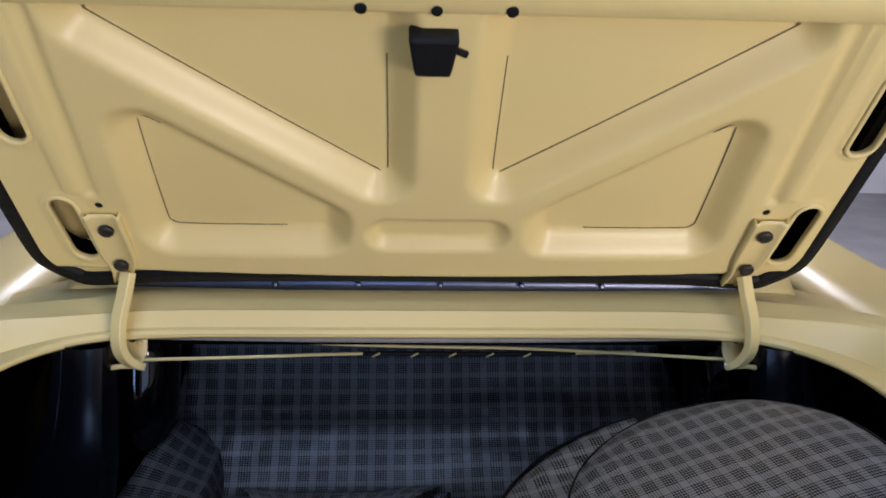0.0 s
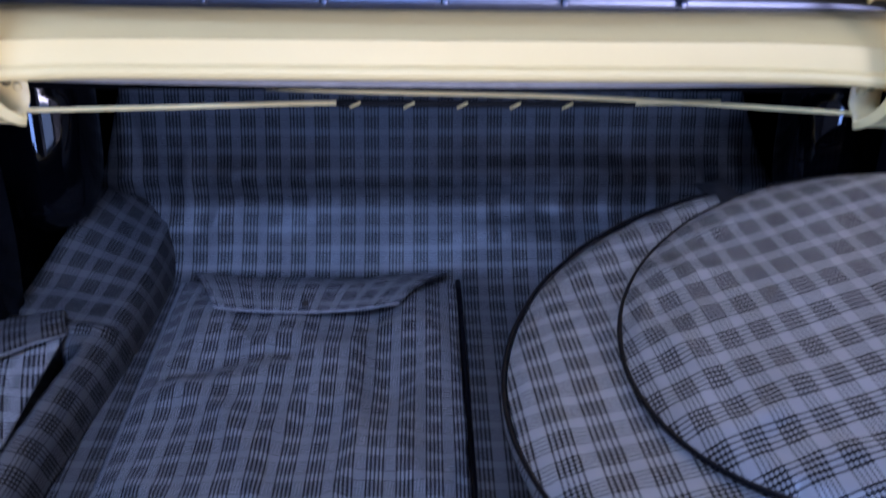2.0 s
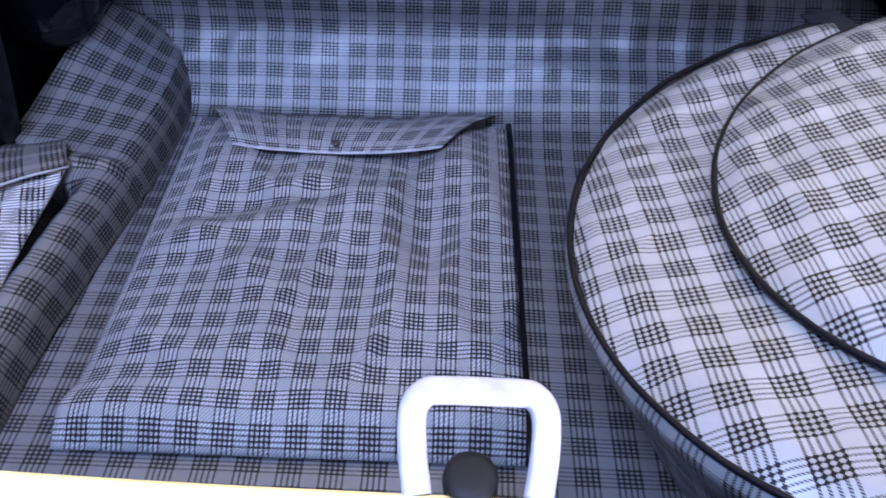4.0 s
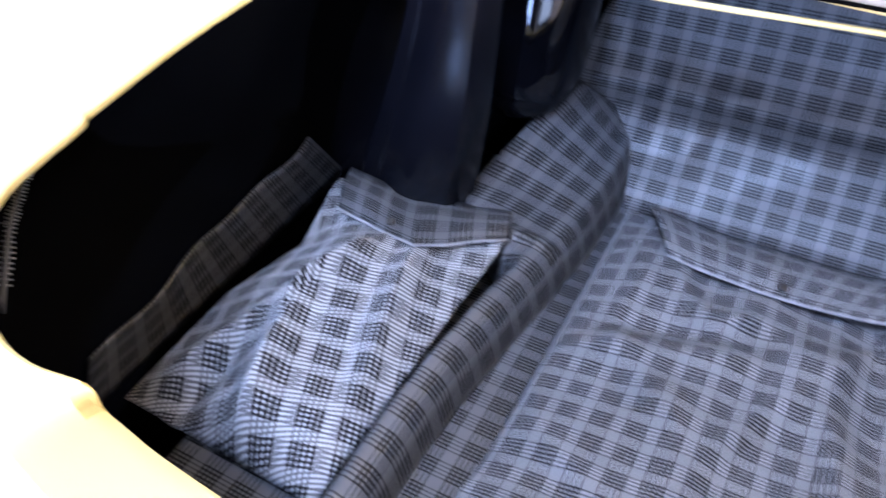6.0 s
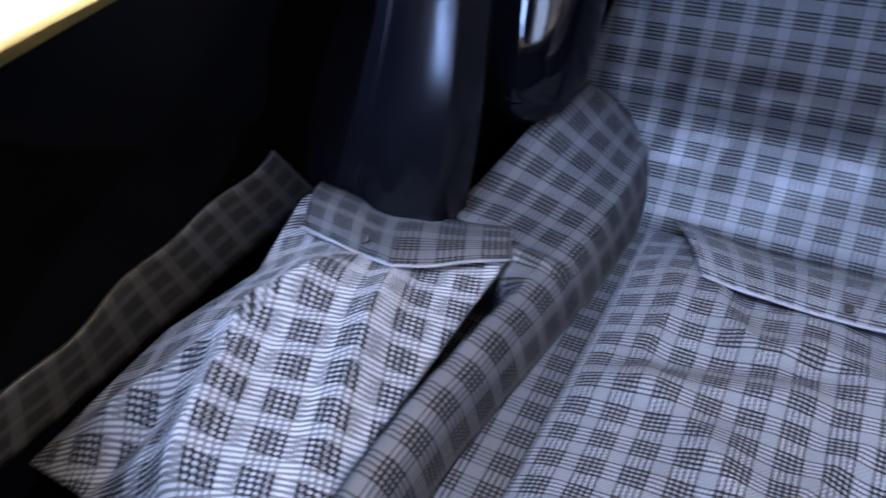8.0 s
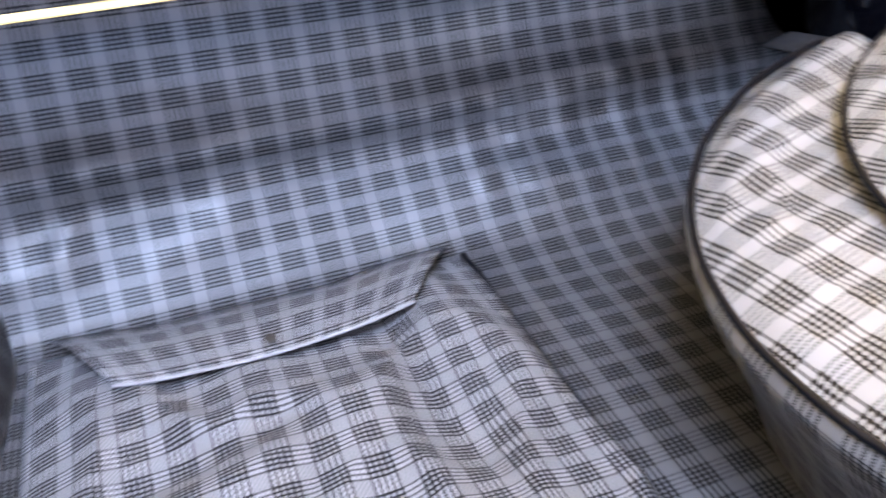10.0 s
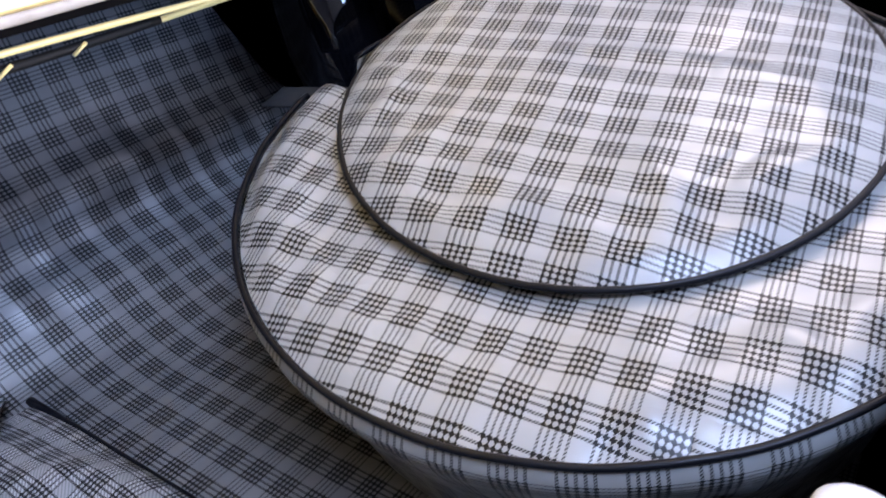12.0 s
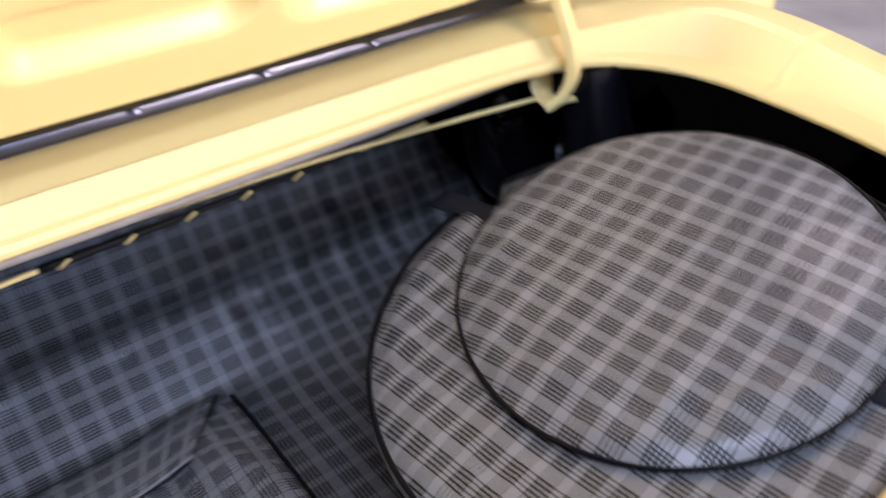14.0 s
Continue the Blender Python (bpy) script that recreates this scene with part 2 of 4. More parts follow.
def grid(nu, nv, place, cloth=None, keep=None):
    """A sheet over (0..1, 0..1); place gives the point, cloth the cloth's own coordinates in metres."""
    bm = bmesh.new()
    layer = bm.loops.layers.uv.new("cloth")
    rows = [[bm.verts.new(place(i / nu, j / nv)) for i in range(nu + 1)] for j in range(nv + 1)]
    uvs = [[cloth(i / nu, j / nv) if cloth else (i / nu, j / nv) for i in range(nu + 1)] for j in range(nv + 1)]
    for j in range(nv):
        for i in range(nu):
            if keep and not keep((i + 0.5) / nu, (j + 0.5) / nv):
                continue
            f = bm.faces.new((rows[j][i], rows[j][i + 1], rows[j + 1][i + 1], rows[j + 1][i]))
            for loop, (a, b) in zip(f.loops, ((i, j), (i + 1, j), (i + 1, j + 1), (i, j + 1))):
                loop[layer].uv = uvs[b][a]
    for v in [v for v in bm.verts if not v.link_faces]:
        bm.verts.remove(v)
    return bm


def smooth_path(points, steps=8, closed=False):
    """Catmull-Rom through the points."""
    pts = [Vector(p) for p in points]
    n = len(pts)
    out = []
    for i in range(n if closed else n - 1):
        p0, p1 = pts[(i - 1) % n] if closed or i else pts[0], pts[i]
        p2 = pts[(i + 1) % n]
        p3 = pts[(i + 2) % n] if closed or i + 2 < n else pts[-1]
        for k in range(steps):
            t = k / steps
            out.append(0.5 * ((2 * p1) + (p2 - p0) * t + (2 * p0 - 5 * p1 + 4 * p2 - p3) * t * t + (3 * p1 - p0 - 3 * p2 + p3) * t ** 3))
    if not closed:
        out.append(pts[-1])
    return out


def sweep(points, section, closed=False, side=None):
    """A section (list of (a, b)) carried along points; a lies along side."""
    bm = bmesh.new()
    rings = []
    n = len(points)
    for i, p in enumerate(points):
        nxt = points[(i + 1) % n] if closed or i < n - 1 else p
        prv = points[(i - 1) % n] if closed or i else p
        way = (nxt - prv).normalized()
        ref = Vector(side) if side else (Vector((0, 0, 1)) if abs(way.z) < 0.9 else Vector((1, 0, 0)))
        a = (ref - way * ref.dot(way)).normalized()
        b = way.cross(a)
        rings.append([bm.verts.new(p + a * s + b * t) for s, t in section])
    m = len(section)
    for i in range(n if closed else n - 1):
        for k in range(m):
            bm.faces.new((rings[i][k], rings[i][(k + 1) % m], rings[(i + 1) % n][(k + 1) % m], rings[(i + 1) % n][k]))
    if not closed:
        bm.faces.new(rings[0][::-1])
        bm.faces.new(rings[-1])
    bmesh.ops.recalc_face_normals(bm, faces=bm.faces)
    return bm


def circle(r, n=10):
    return [(r * math.cos(2 * math.pi * k / n), r * math.sin(2 * math.pi * k / n)) for k in range(n)]


def rect(w, h, c=0.002):
    return [(w - c, -h), (w, -h + c), (w, h - c), (w - c, h), (-w + c, h), (-w, h - c), (-w, -h + c), (-w + c, -h)]


def box(x0, x1, y0, y1, z0, z1):
    bm = bmesh.new()
    bmesh.ops.create_cube(bm, size=1, matrix=Matrix.Translation(((x0 + x1) / 2, (y0 + y1) / 2, (z0 + z1) / 2)) @ Matrix.Diagonal((x1 - x0, y1 - y0, z1 - z0, 1)))
    return bm


def disc(at, normal, r, h, n=24, bulge=0.0):
    """A short cylinder with a rounded rim, standing on at."""
    bm = bmesh.new()
    q = Vector(normal).to_track_quat("Z", "Y").to_matrix()
    rings = [(0, r), (h * 0.6, r), (h * 0.9, r * 0.93), (h + bulge, r * 0.6)]
    loops = []
    for z, rr in rings:
        loops.append([bm.verts.new(Vector(at) + q @ Vector((rr * math.cos(2 * math.pi * k / n), rr * math.sin(2 * math.pi * k / n), z))) for k in range(n)])
    for a, b in zip(loops, loops[1:]):
        for k in range(n):
            bm.faces.new((a[k], a[(k + 1) % n], b[(k + 1) % n], b[k]))
    bm.faces.new(loops[-1])
    bm.faces.new(loops[0][::-1])
    return bm


def ramp(t, a, b):
    t = min(1, max(0, (t - a) / (b - a)))
    return t * t * (3 - 2 * t)


def crest(d, w):
    return max(0.0, 1 - abs(d) / w)


def profile(points, n=10):
    """Points (y, z) rounded into a smooth line, with the length run so far."""
    line = smooth_path([(0, y, z) for y, z in points], n)
    run = [0.0]
    for a, b in zip(line, line[1:]):
        run.append(run[-1] + (b - a).length)
    return line, run


def along(line, run, t):
    s = t * run[-1]
    i = min(len(run) - 2, max(0, int(np.searchsorted(run, s)) - 1))
    f = (s - run[i]) / max(1e-9, run[i + 1] - run[i])
    return line[i].lerp(line[i + 1], f), s


# ---------------------------------------------------------------- the garage
tagged(finish("ground", box(-4, 4, -4, 6, -0.1, 0), CONCRETE, False), "grey concrete garage floor", "floor", kind="structure")
tagged(finish("wall_north", box(-4.1, 4.1, 6, 6.15, 0, 2.9), PLASTER, False), "pale plastered garage wall", "wall", kind="structure")
# Unseen wall; its two openings are made to suit the added rear lights.
bm = bmesh.new()
for x0, x1, z0, z1 in ((-4.1, -0.9, 0, 2.9), (1.1, 1.6, 0, 2.9), (3.6, 4.1, 0, 2.9), (-0.9, 1.1, 2.6, 2.9), (1.6, 3.6, 2.6, 2.9)):
    bmesh.ops.create_cube(bm, size=1, matrix=Matrix.Translation(((x0 + x1) / 2, -4.075, (z0 + z1) / 2)) @ Matrix.Diagonal((x1 - x0, 0.15, z1 - z0, 1)))
tagged(finish("wall_south", bm, PLASTER, False), "unseen pale garage wall, two openings added for the lights", "wall", kind="structure")
tagged(finish("wall_west", box(-4.15, -4, -4, 6, 0, 2.9), ROOM_GREY, False), "unseen grey garage wall, kept dim", "wall", kind="structure")
tagged(finish("wall_east", box(4, 4.15, -4, 6, 0, 2.9), ROOM_GREY, False), "unseen grey garage wall, kept dim", "wall", kind="structure")
tagged(finish("ceiling", box(-4.1, 4.1, -4.1, 6.1, 2.9, 3.0), ROOM_GREY, False), "unseen grey garage ceiling, kept dim", "ceiling", kind="structure")
# Unseen fixtures over the overhead lights; the second and fourth are added.
for x, y in ((-0.4, -2.2), (1.9, -2.5), (-0.55, -0.20), (0.0, 4.2)):
    fixture = thing("ceiling_lamp", "unseen long white fluorescent lamp under the ceiling", "lamp", "ceiling lamps")
    soften(part("housing", box(-0.68, 0.68, -0.09, 0.09, 2.80, 2.90), WHITE, fixture, "", False), 0.01)
    part("tube", sweep([Vector((-0.62, 0, 2.775)), Vector((0.62, 0, 2.775))], circle(0.016, 12)), TUBE, fixture, "glowing white tube")
    for end in (-0.63, 0.63):
        part("lamp_holder", box(end - 0.02, end + 0.02, -0.02, 0.02, 2.755, 2.80), WHITE, fixture, "", False)
    fixture.matrix_basis = pose(x, y, 0)

# Added fixture around the light that makes the cover's sheen.
panel = thing("added_light_panel", "unseen frosted light panel, added for the cover's sheen", "lamp")
soften(part("frame", box(1.01, 1.99, 0.61, 1.39, 2.84, 2.90), WHITE, panel, "", False), 0.006)
part("diffuser", box(1.05, 1.95, 0.65, 1.35, 2.80, 2.838), TUBE_SOFT, panel, "softly glowing frosted diffuser", False)

# ---------------------------------------------------------------- the car's tail
car = thing("car", "cream-yellow vintage car with its trunk lid raised", "car")

# the rim of the trunk's opening, half of it, from the front middle to the rear middle
HALF_RIM = [
    (0.0, 1.085, 0.822), (0.2, 1.085, 0.822), (0.38, 1.083, 0.822), (0.49, 1.066, 0.821), (0.56, 1.018, 0.817), (0.600, 0.94, 0.811),
    (0.610, 0.82, 0.804), (0.603, 0.722, 0.80), (0.602, 0.712, 0.80), (0.596, 0.706, 0.80), (0.594, 0.695, 0.80), (0.583, 0.633, 0.798), (0.552, 0.591, 0.797),
    (0.524, 0.571, 0.797), (0.490, 0.557, 0.797), (0.465, 0.553, 0.797), (0.448, 0.555, 0.796), (0.441, 0.558, 0.793), (0.4425, 0.562, 0.782), (0.446, 0.5635, 0.768), (0.447, 0.5645, 0.758),
    (0.436, 0.5645, 0.7505), (0.40, 0.560, 0.749), (0.3, 0.553, 0.75), (0.15, 0.547, 0.751), (0.0, 0.545, 0.751),
]
dense = smooth_path(HALF_RIM, 24)
spans = [0.0]
for a, b in zip(dense, dense[1:]):
    spans.append(spans[-1] + (b - a).length)
half = [along(dense, spans, k / 260)[0] for k in range(261)]
MID = Vector((-0.015, 0, 0))
RIM = [Vector((-p.x, p.y, p.z)) + MID for p in reversed(half)][:-1] + [p + MID for p in half[:-1]]
TURN = 1 if RIM[len(RIM) // 2 + 12].x < RIM[len(RIM) // 2 - 12].x else -1


def rim_way(i, reach=4):
    n = len(RIM)
    d = RIM[(i + reach) % n] - RIM[(i - reach) % n]
    return Vector((d.y, -d.x, 0)).normalized() * TURN


def calm(i):
    """The rim without its notches, for the panel away from the edge."""
    n = len(RIM)
    p = sum((RIM[(i + k) % n] for k in range(-32, 33)), Vector()) / 65
    p.z = 0.752 + 0.044 * ramp(abs(p.x), 0.30, 0.54)
    return p


def shell(name, section, chosen, label):
    """Body panel: a section (out, up) carried round a stretch of the rim."""
    bm = bmesh.new()
    rows = []
    for i in chosen:
        i = i % len(RIM)
        p, w = RIM[i], rim_way(i)
        rear_part = 1 - ramp(p.y, 0.60, 0.68)
        q, w2 = calm(i), rim_way(i, 36)
        row = []
        w = w.lerp(w2, rear_part).normalized()
        for o, u in section(p.lerp(q, rear_part)):
            k = rear_part * ramp(o, 0.002, 0.03)
            row.append(bm.verts.new(p.lerp(q, k) + w * o + Vector((0, 0, u))))
        rows.append(row)
    for a, b in zip(rows, rows[1:]):
        for k in range(len(a) - 1):
            bm.faces.new((a[k], b[k], b[k + 1], a[k + 1]))
    bmesh.ops.recalc_face_normals(bm, faces=bm.faces)
    sharpen(bm, 18)
    return solid(part(name, bm, CREAM, car, label), 0.0012, 0)


def deck_section(p):
    f = ramp(p.y, 0.95, 1.08)
    r = 1 - ramp(p.y, 0.56, 0.64)
    h = 0.02 + 0.034 * ramp(p.y, 0.72, 1.05)
    side = [(-0.001, -0.006), (0.0, -0.002), (0.002, 0.0), (0.012, 0.001), (0.040, 0.002), (0.047, 0.006), (0.083, h - 0.005), (0.095, h), (0.13, h), (0.16, h - 0.008), (0.185, -0.01), (0.20, -0.05), (0.21, -0.2), (0.20, -0.42)]
    front = [(-0.001, -0.009), (-0.0035, -0.006), (-0.0045, -0.001), (-0.0025, 0.0035), (0.003, 0.0065), (0.0135, 0.0250), (0.0148, 0.0285), (0.0172, 0.0283), (0.032, 0.0355), (0.046, 0.043), (0.055, 0.0455), (0.062, 0.046), (0.10, 0.046), (0.15, 0.046)]
    rear = [(-0.001, -0.006), (0.0, -0.002), (0.002, 0.0), (0.012, 0.001), (0.045, 0.001), (0.06, 0.0), (0.075, -0.004), (0.09, -0.012), (0.10, -0.03), (0.105, -0.08), (0.108, -0.15), (0.108, -0.22), (0.10, -0.30), (0.09, -0.40)]
    k = 1 + 0.12 * ramp(abs(p.x), 0.28, 0.5)
    rear = [(o * k if o > 0.02 else o, u) for o, u in rear]
    flat = (1 - f) ** 12
    return [(a[0] * (1 - f - r) + b[0] * f + c[0] * r, a[1] * (1 - f - r) * (flat if a[1] < -0.02 else 1) + b[1] * f + c[1] * r) for a, b, c in zip(side, front, rear)]


N = len(RIM)
first = [i for i in range(N) if RIM[i].y > 0.88]
shell("cowl_panel", deck_section, sorted(first), "cream panel between trunk and rear window")
rest = list(range(max(first), N)) + list(range(N, N + min(first) + 1))
shell("rear_body_panel", deck_section, rest, "cream rear body panel round the opening")
# shoulders that carry the quarter panels forward beside the window
for s in (-1, 1):
    line = smooth_path([(s * 0.737, 1.03, 0.787), (s * 0.737, 1.08, 0.791), (s * 0.737, 1.20, 0.795), (s * 0.737, 1.45, 0.80), (s * 0.735, 1.75, 0.81)], 6)
    part("shoulder", sweep(line, [(0.024, -0.094), (0.045, -0.090), (0.066, -0.072), (0.073, -0.05), (0.077, 0), (0.073, 0.05), (0.066, 0.072), (0.045, 0.090), (0.024, 0.094)], side=(0, 0, 1)), CREAM, car, "cream shoulder beside the rear window")
    line = smooth_path([(s * 0.53, 1.16, 0.85), (s * 0.53, 1.22, 0.89), (s * 0.53, 1.32, 0.97), (s * 0.51, 1.46, 1.09), (s * 0.49, 1.60, 1.19)], 6)
    part("roof_pillar", sweep(line, [(-0.03, -0.055), (0.012, -0.05), (0.02, -0.03), (0.02, 0.03), (0.012, 0.05), (-0.03, 0.055)], side=(0, -0.6, 0.8)), CREAM, car, "cream roof pillar")
part("lip_trim", sweep(smooth_path([(x - 0.015, 1.087, 0.8085 + 0.028 * x * x) for x in (-0.42, -0.2, 0, 0.2, 0.42)], 4), rect(0.0042, 0.0025, 0.001), side=(0, 0, 1)), LIPGREY, car, "grey-brown inner lip trim")

# chrome strip with studs, and the window above it
strip = part("window_strip", sweep(smooth_path([(x, 1.146 + 0.06 * x * x, 0.8785 - 0.03 * x * x) for x in (-0.5, -0.38, -0.25, -0.12, 0, 0.12, 0.25, 0.38, 0.5)], 4), [(-0.012, -0.003), (-0.009, -0.007), (-0.001, -0.0095), (0.007, -0.007), (0.013, -0.001), (0.011, 0.004), (-0.010, 0.004)], side=(0, 0.25, 1)), CHROME, car, "bright chrome window strip")
for k in range(-2, 3):
    x = 0.1275 * k
    part("stud", disc((x, 1.136 + 0.06 * x * x, 0.880 - 0.03 * x * x), (0, -1, 0.25), 0.0045, 0.004, 12), CHROME, strip)
window = part("rear_window", grid(16, 6, lambda u, v: (-0.5 + u, 1.165 + 0.42 * v + 0.06 * (2 * u - 1) ** 2, 0.882 + 0.33 * v)), GLASS, car, "dark rear window glass")
solid(window, 0.004)

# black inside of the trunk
tub = part("trunk_tub", box(-0.70, 0.70, 0.50, 1.42, 0.36, 0.81), SHADOWPAINT, car, "black painted trunk interior, its shade in the paint")
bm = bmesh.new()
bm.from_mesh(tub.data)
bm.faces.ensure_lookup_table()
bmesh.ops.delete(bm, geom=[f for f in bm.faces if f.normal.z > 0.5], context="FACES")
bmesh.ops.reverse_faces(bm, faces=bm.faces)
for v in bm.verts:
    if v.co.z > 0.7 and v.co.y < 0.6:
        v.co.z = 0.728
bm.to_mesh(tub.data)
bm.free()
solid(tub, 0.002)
part("parcel_shelf", box(-0.66, 0.66, 1.10, 1.42, 0.795, 0.812), SHADOWPAINT, car, "window ledge underside, its shade in black paint", False)


def arch(s):
    """Wheel housing: a drum with a rounded shoulder, standing out of the tub's side."""
    sect = [(0.70, 0.30), (0.60, 0.30), (0.56, 0.292), (0.542, 0.275), (0.536, 0.24), (0.536, 0.0)]
    bm = bmesh.new()
    rows = []
    for x, r in sect:
        rows.append([bm.verts.new((s * x, 1.34 + r * math.cos(a), 0.42 + r * math.sin(a))) for a in [math.pi * k / 40 for k in range(41)]])
    for a, b in zip(rows, rows[1:]):
        for k in range(40):
            try:
                bm.faces.new((a[k], a[k + 1], b[k + 1], b[k]))
            except ValueError:
                pass
    bmesh.ops.remove_doubles(bm, verts=bm.verts, dist=1e-5)
    bmesh.ops.recalc_face_normals(bm, faces=bm.faces)
    return bm


def brace(s):
    """Folded sheet standing up from the side of the well to the window ledge, narrowing."""
    line = smooth_path([(-0.551, 0.995, 0.53), (-0.549, 1.0, 0.57), (-0.533, 1.02, 0.66), (-0.527, 1.045, 0.74), (-0.522, 1.06, 0.815)], 5)
    folds = [(-1, 0.03), (-1, 0.0), (-0.92, -0.006), (-0.62, -0.011), (-0.58, -0.014), (-0.54, -0.0135), (-0.2, -0.024), (-0.06, -0.029), (0.06, -0.031), (0.3, -0.0305), (0.6, -0.0275), (0.85, -0.023), (0.95, -0.014), (1, 0.03)]
    bm = bmesh.new()
    rows = []
    for p in line:
        w = 0.062 - 0.019 * ramp(p.z, 0.55, 0.78)
        rows.append([bm.verts.new((-s * (p.x + a * w), p.y + b * (0.5 + 8 * w), p.z)) for a, b in folds])
    for a, b in zip(rows, rows[1:]):
        for k in range(len(folds) - 1):
            bm.faces.new((a[k], a[k + 1], b[k + 1], b[k]))
    bmesh.ops.recalc_face_normals(bm, faces=bm.faces)
    sharpen(bm, 34)
    return bm


def tower(s):
    """Upright pressed drum, leaning back a little, with a rounded foot."""
    lathe = smooth_path([(0.0, 0.0, 0.585), (0.030, 0.0, 0.590), (0.052, 0.0, 0.607), (0.063, 0.0, 0.640), (0.066, 0.0, 0.69), (0.066, 0.0, 0.75), (0.064, 0.0, 0.80), (0.0, 0.0, 0.805)], 5)
    bm = bmesh.new()
    rows = []
    for p in lathe:
        lean = 0.32 * (p.z - 0.715)
        rows.append([bm.verts.new((s * (0.494 - p.x * math.cos(a)), 1.20 + lean + p.x * math.sin(a), p.z)) for a in [2 * math.pi * k / 48 for k in range(48)]])
    for a, b in zip(rows, rows[1:]):
        for k in range(48):
            bm.faces.new((a[k], a[(k + 1) % 48], b[(k + 1) % 48], b[k]))
    bmesh.ops.remove_doubles(bm, verts=bm.verts, dist=1e-5)
    bmesh.ops.recalc_face_normals(bm, faces=bm.faces)
    return bm


for s in (-1, 1):
    part("wheel_arch", arch(s), BLACK, car, "gloss black wheel housing")
    part("body_brace", brace(s), BLACK, car, "gloss black folded sheet brace")
    part("suspension_tower", tower(s), ENAMEL, car, "gloss black rounded suspension tower")

# rear wheels under the housings, on the ground
for s in (-1, 1):
    tyre_line = [Vector((s * 0.60, 1.34 + 0.215 * math.cos(2 * math.pi * k / 40), 0.28 + 0.215 * math.sin(2 * math.pi * k / 40))) for k in range(40)]
    wheel = part("wheel", sweep(tyre_line, [(0.065 * math.cos(a), 0.075 * math.sin(a)) for a in [2 * math.pi * k / 12 for k in range(12)]], True, side=None), RUBBER, car, "black rubber tyre")
    part("rim", sweep([Vector((s * 0.57, 1.34, 0.28)), Vector((s * 0.63, 1.34, 0.28))], circle(0.16, 28), side=(0, 0, 1)), ZINC, wheel, "grey steel rim")

# ---------------------------------------------------------------- trunk lid
LEAN = radians(34)
LID = Matrix.Translation((-0.017, 1.085, 0.905)) @ Matrix(((1, 0, 0, 0), (0, -math.sin(LEAN), -math.cos(LEAN), 0), (0, math.cos(LEAN), -math.sin(LEAN), 0), (0, 0, 0, 1)))
# lid coordinates: s across, v up the lid, d out of its inner face
UPPER = [(0.034, 0.478), (0.402, 0.486), (0.434, 0.417), (0.034, 0.124)]
LOWER = [(0.404, 0.354), (0.113, 0.141), (0.126, 0.055), (0.408, 0.048)]


SLOTS = ((0.052, 0.140, 0.500, 0.504), (0.272, 0.366, 0.519, 0.519))
SLOT_R = 0.0195
LEFT_OFF, SLOT_OFF = 0.006, 0.014


def poly_dist(px, py, poly):
    """Signed distance to a polygon (inside is minus), for arrays."""
    best = np.full(px.shape, 1e9)
    inside = np.zeros(px.shape, bool)
    for (ax, ay), (bx, by) in zip(poly, poly[1:] + poly[:1]):
        ex, ey = bx - ax, by - ay
        t = np.clip(((px - ax) * ex + (py - ay) * ey) / (ex * ex + ey * ey), 0, 1)
        best = np.minimum(best, np.hypot(px - ax - t * ex, py - ay - t * ey))
        cross = ((ay > py) != (by > py)) & (px < (bx - ax) * (py - ay) / (by - ay + 1e-12) + ax)
        inside ^= cross
    return np.where(inside, -best, best)


def inset(poly, d):
    """Each edge moved inwards by d."""
    cx, cy = np.mean([p[0] for p in poly]), np.mean([p[1] for p in poly])
    edges = []
    for (ax, ay), (bx, by) in zip(poly, poly[1:] + poly[:1]):
        nx, ny = ay - by, bx - ax
        k = math.hypot(nx, ny)
        nx, ny = nx / k, ny / k
        if (cx - ax) * nx + (cy - ay) * ny < 0:
            nx, ny = -nx, -ny
        edges.append((nx, ny, nx * ax + ny * ay + d))
    out = []
    for (a, b, e), (c, f, g) in zip(edges[-1:] + edges[:-1], edges):
        det = a * f - b * c
        out.append(((e * f - b * g) / det, (a * g - e * c) / det))
    return out


def step(d, a, b):
    t = np.clip((d - a) / (b - a), 0, 1)
    return t * t * (3 - 2 * t)


def chamfer(d, a, b):
    """A flat slope with short rounded ends."""
    t = (d - a) / (b - a)
    e = 0.14
    up = np.clip((t + e) / (2 * e), 0, 1)
    low = e * up * up * (t < e) + t * (t >= e)
    t2 = 1 - t
    up2 = np.clip((t2 + e) / (2 * e), 0, 1)
    high = e * up2 * up2 * (t2 < e) + t2 * (t2 >= e)
    return np.where(t < 0.5, low, 1 - high)


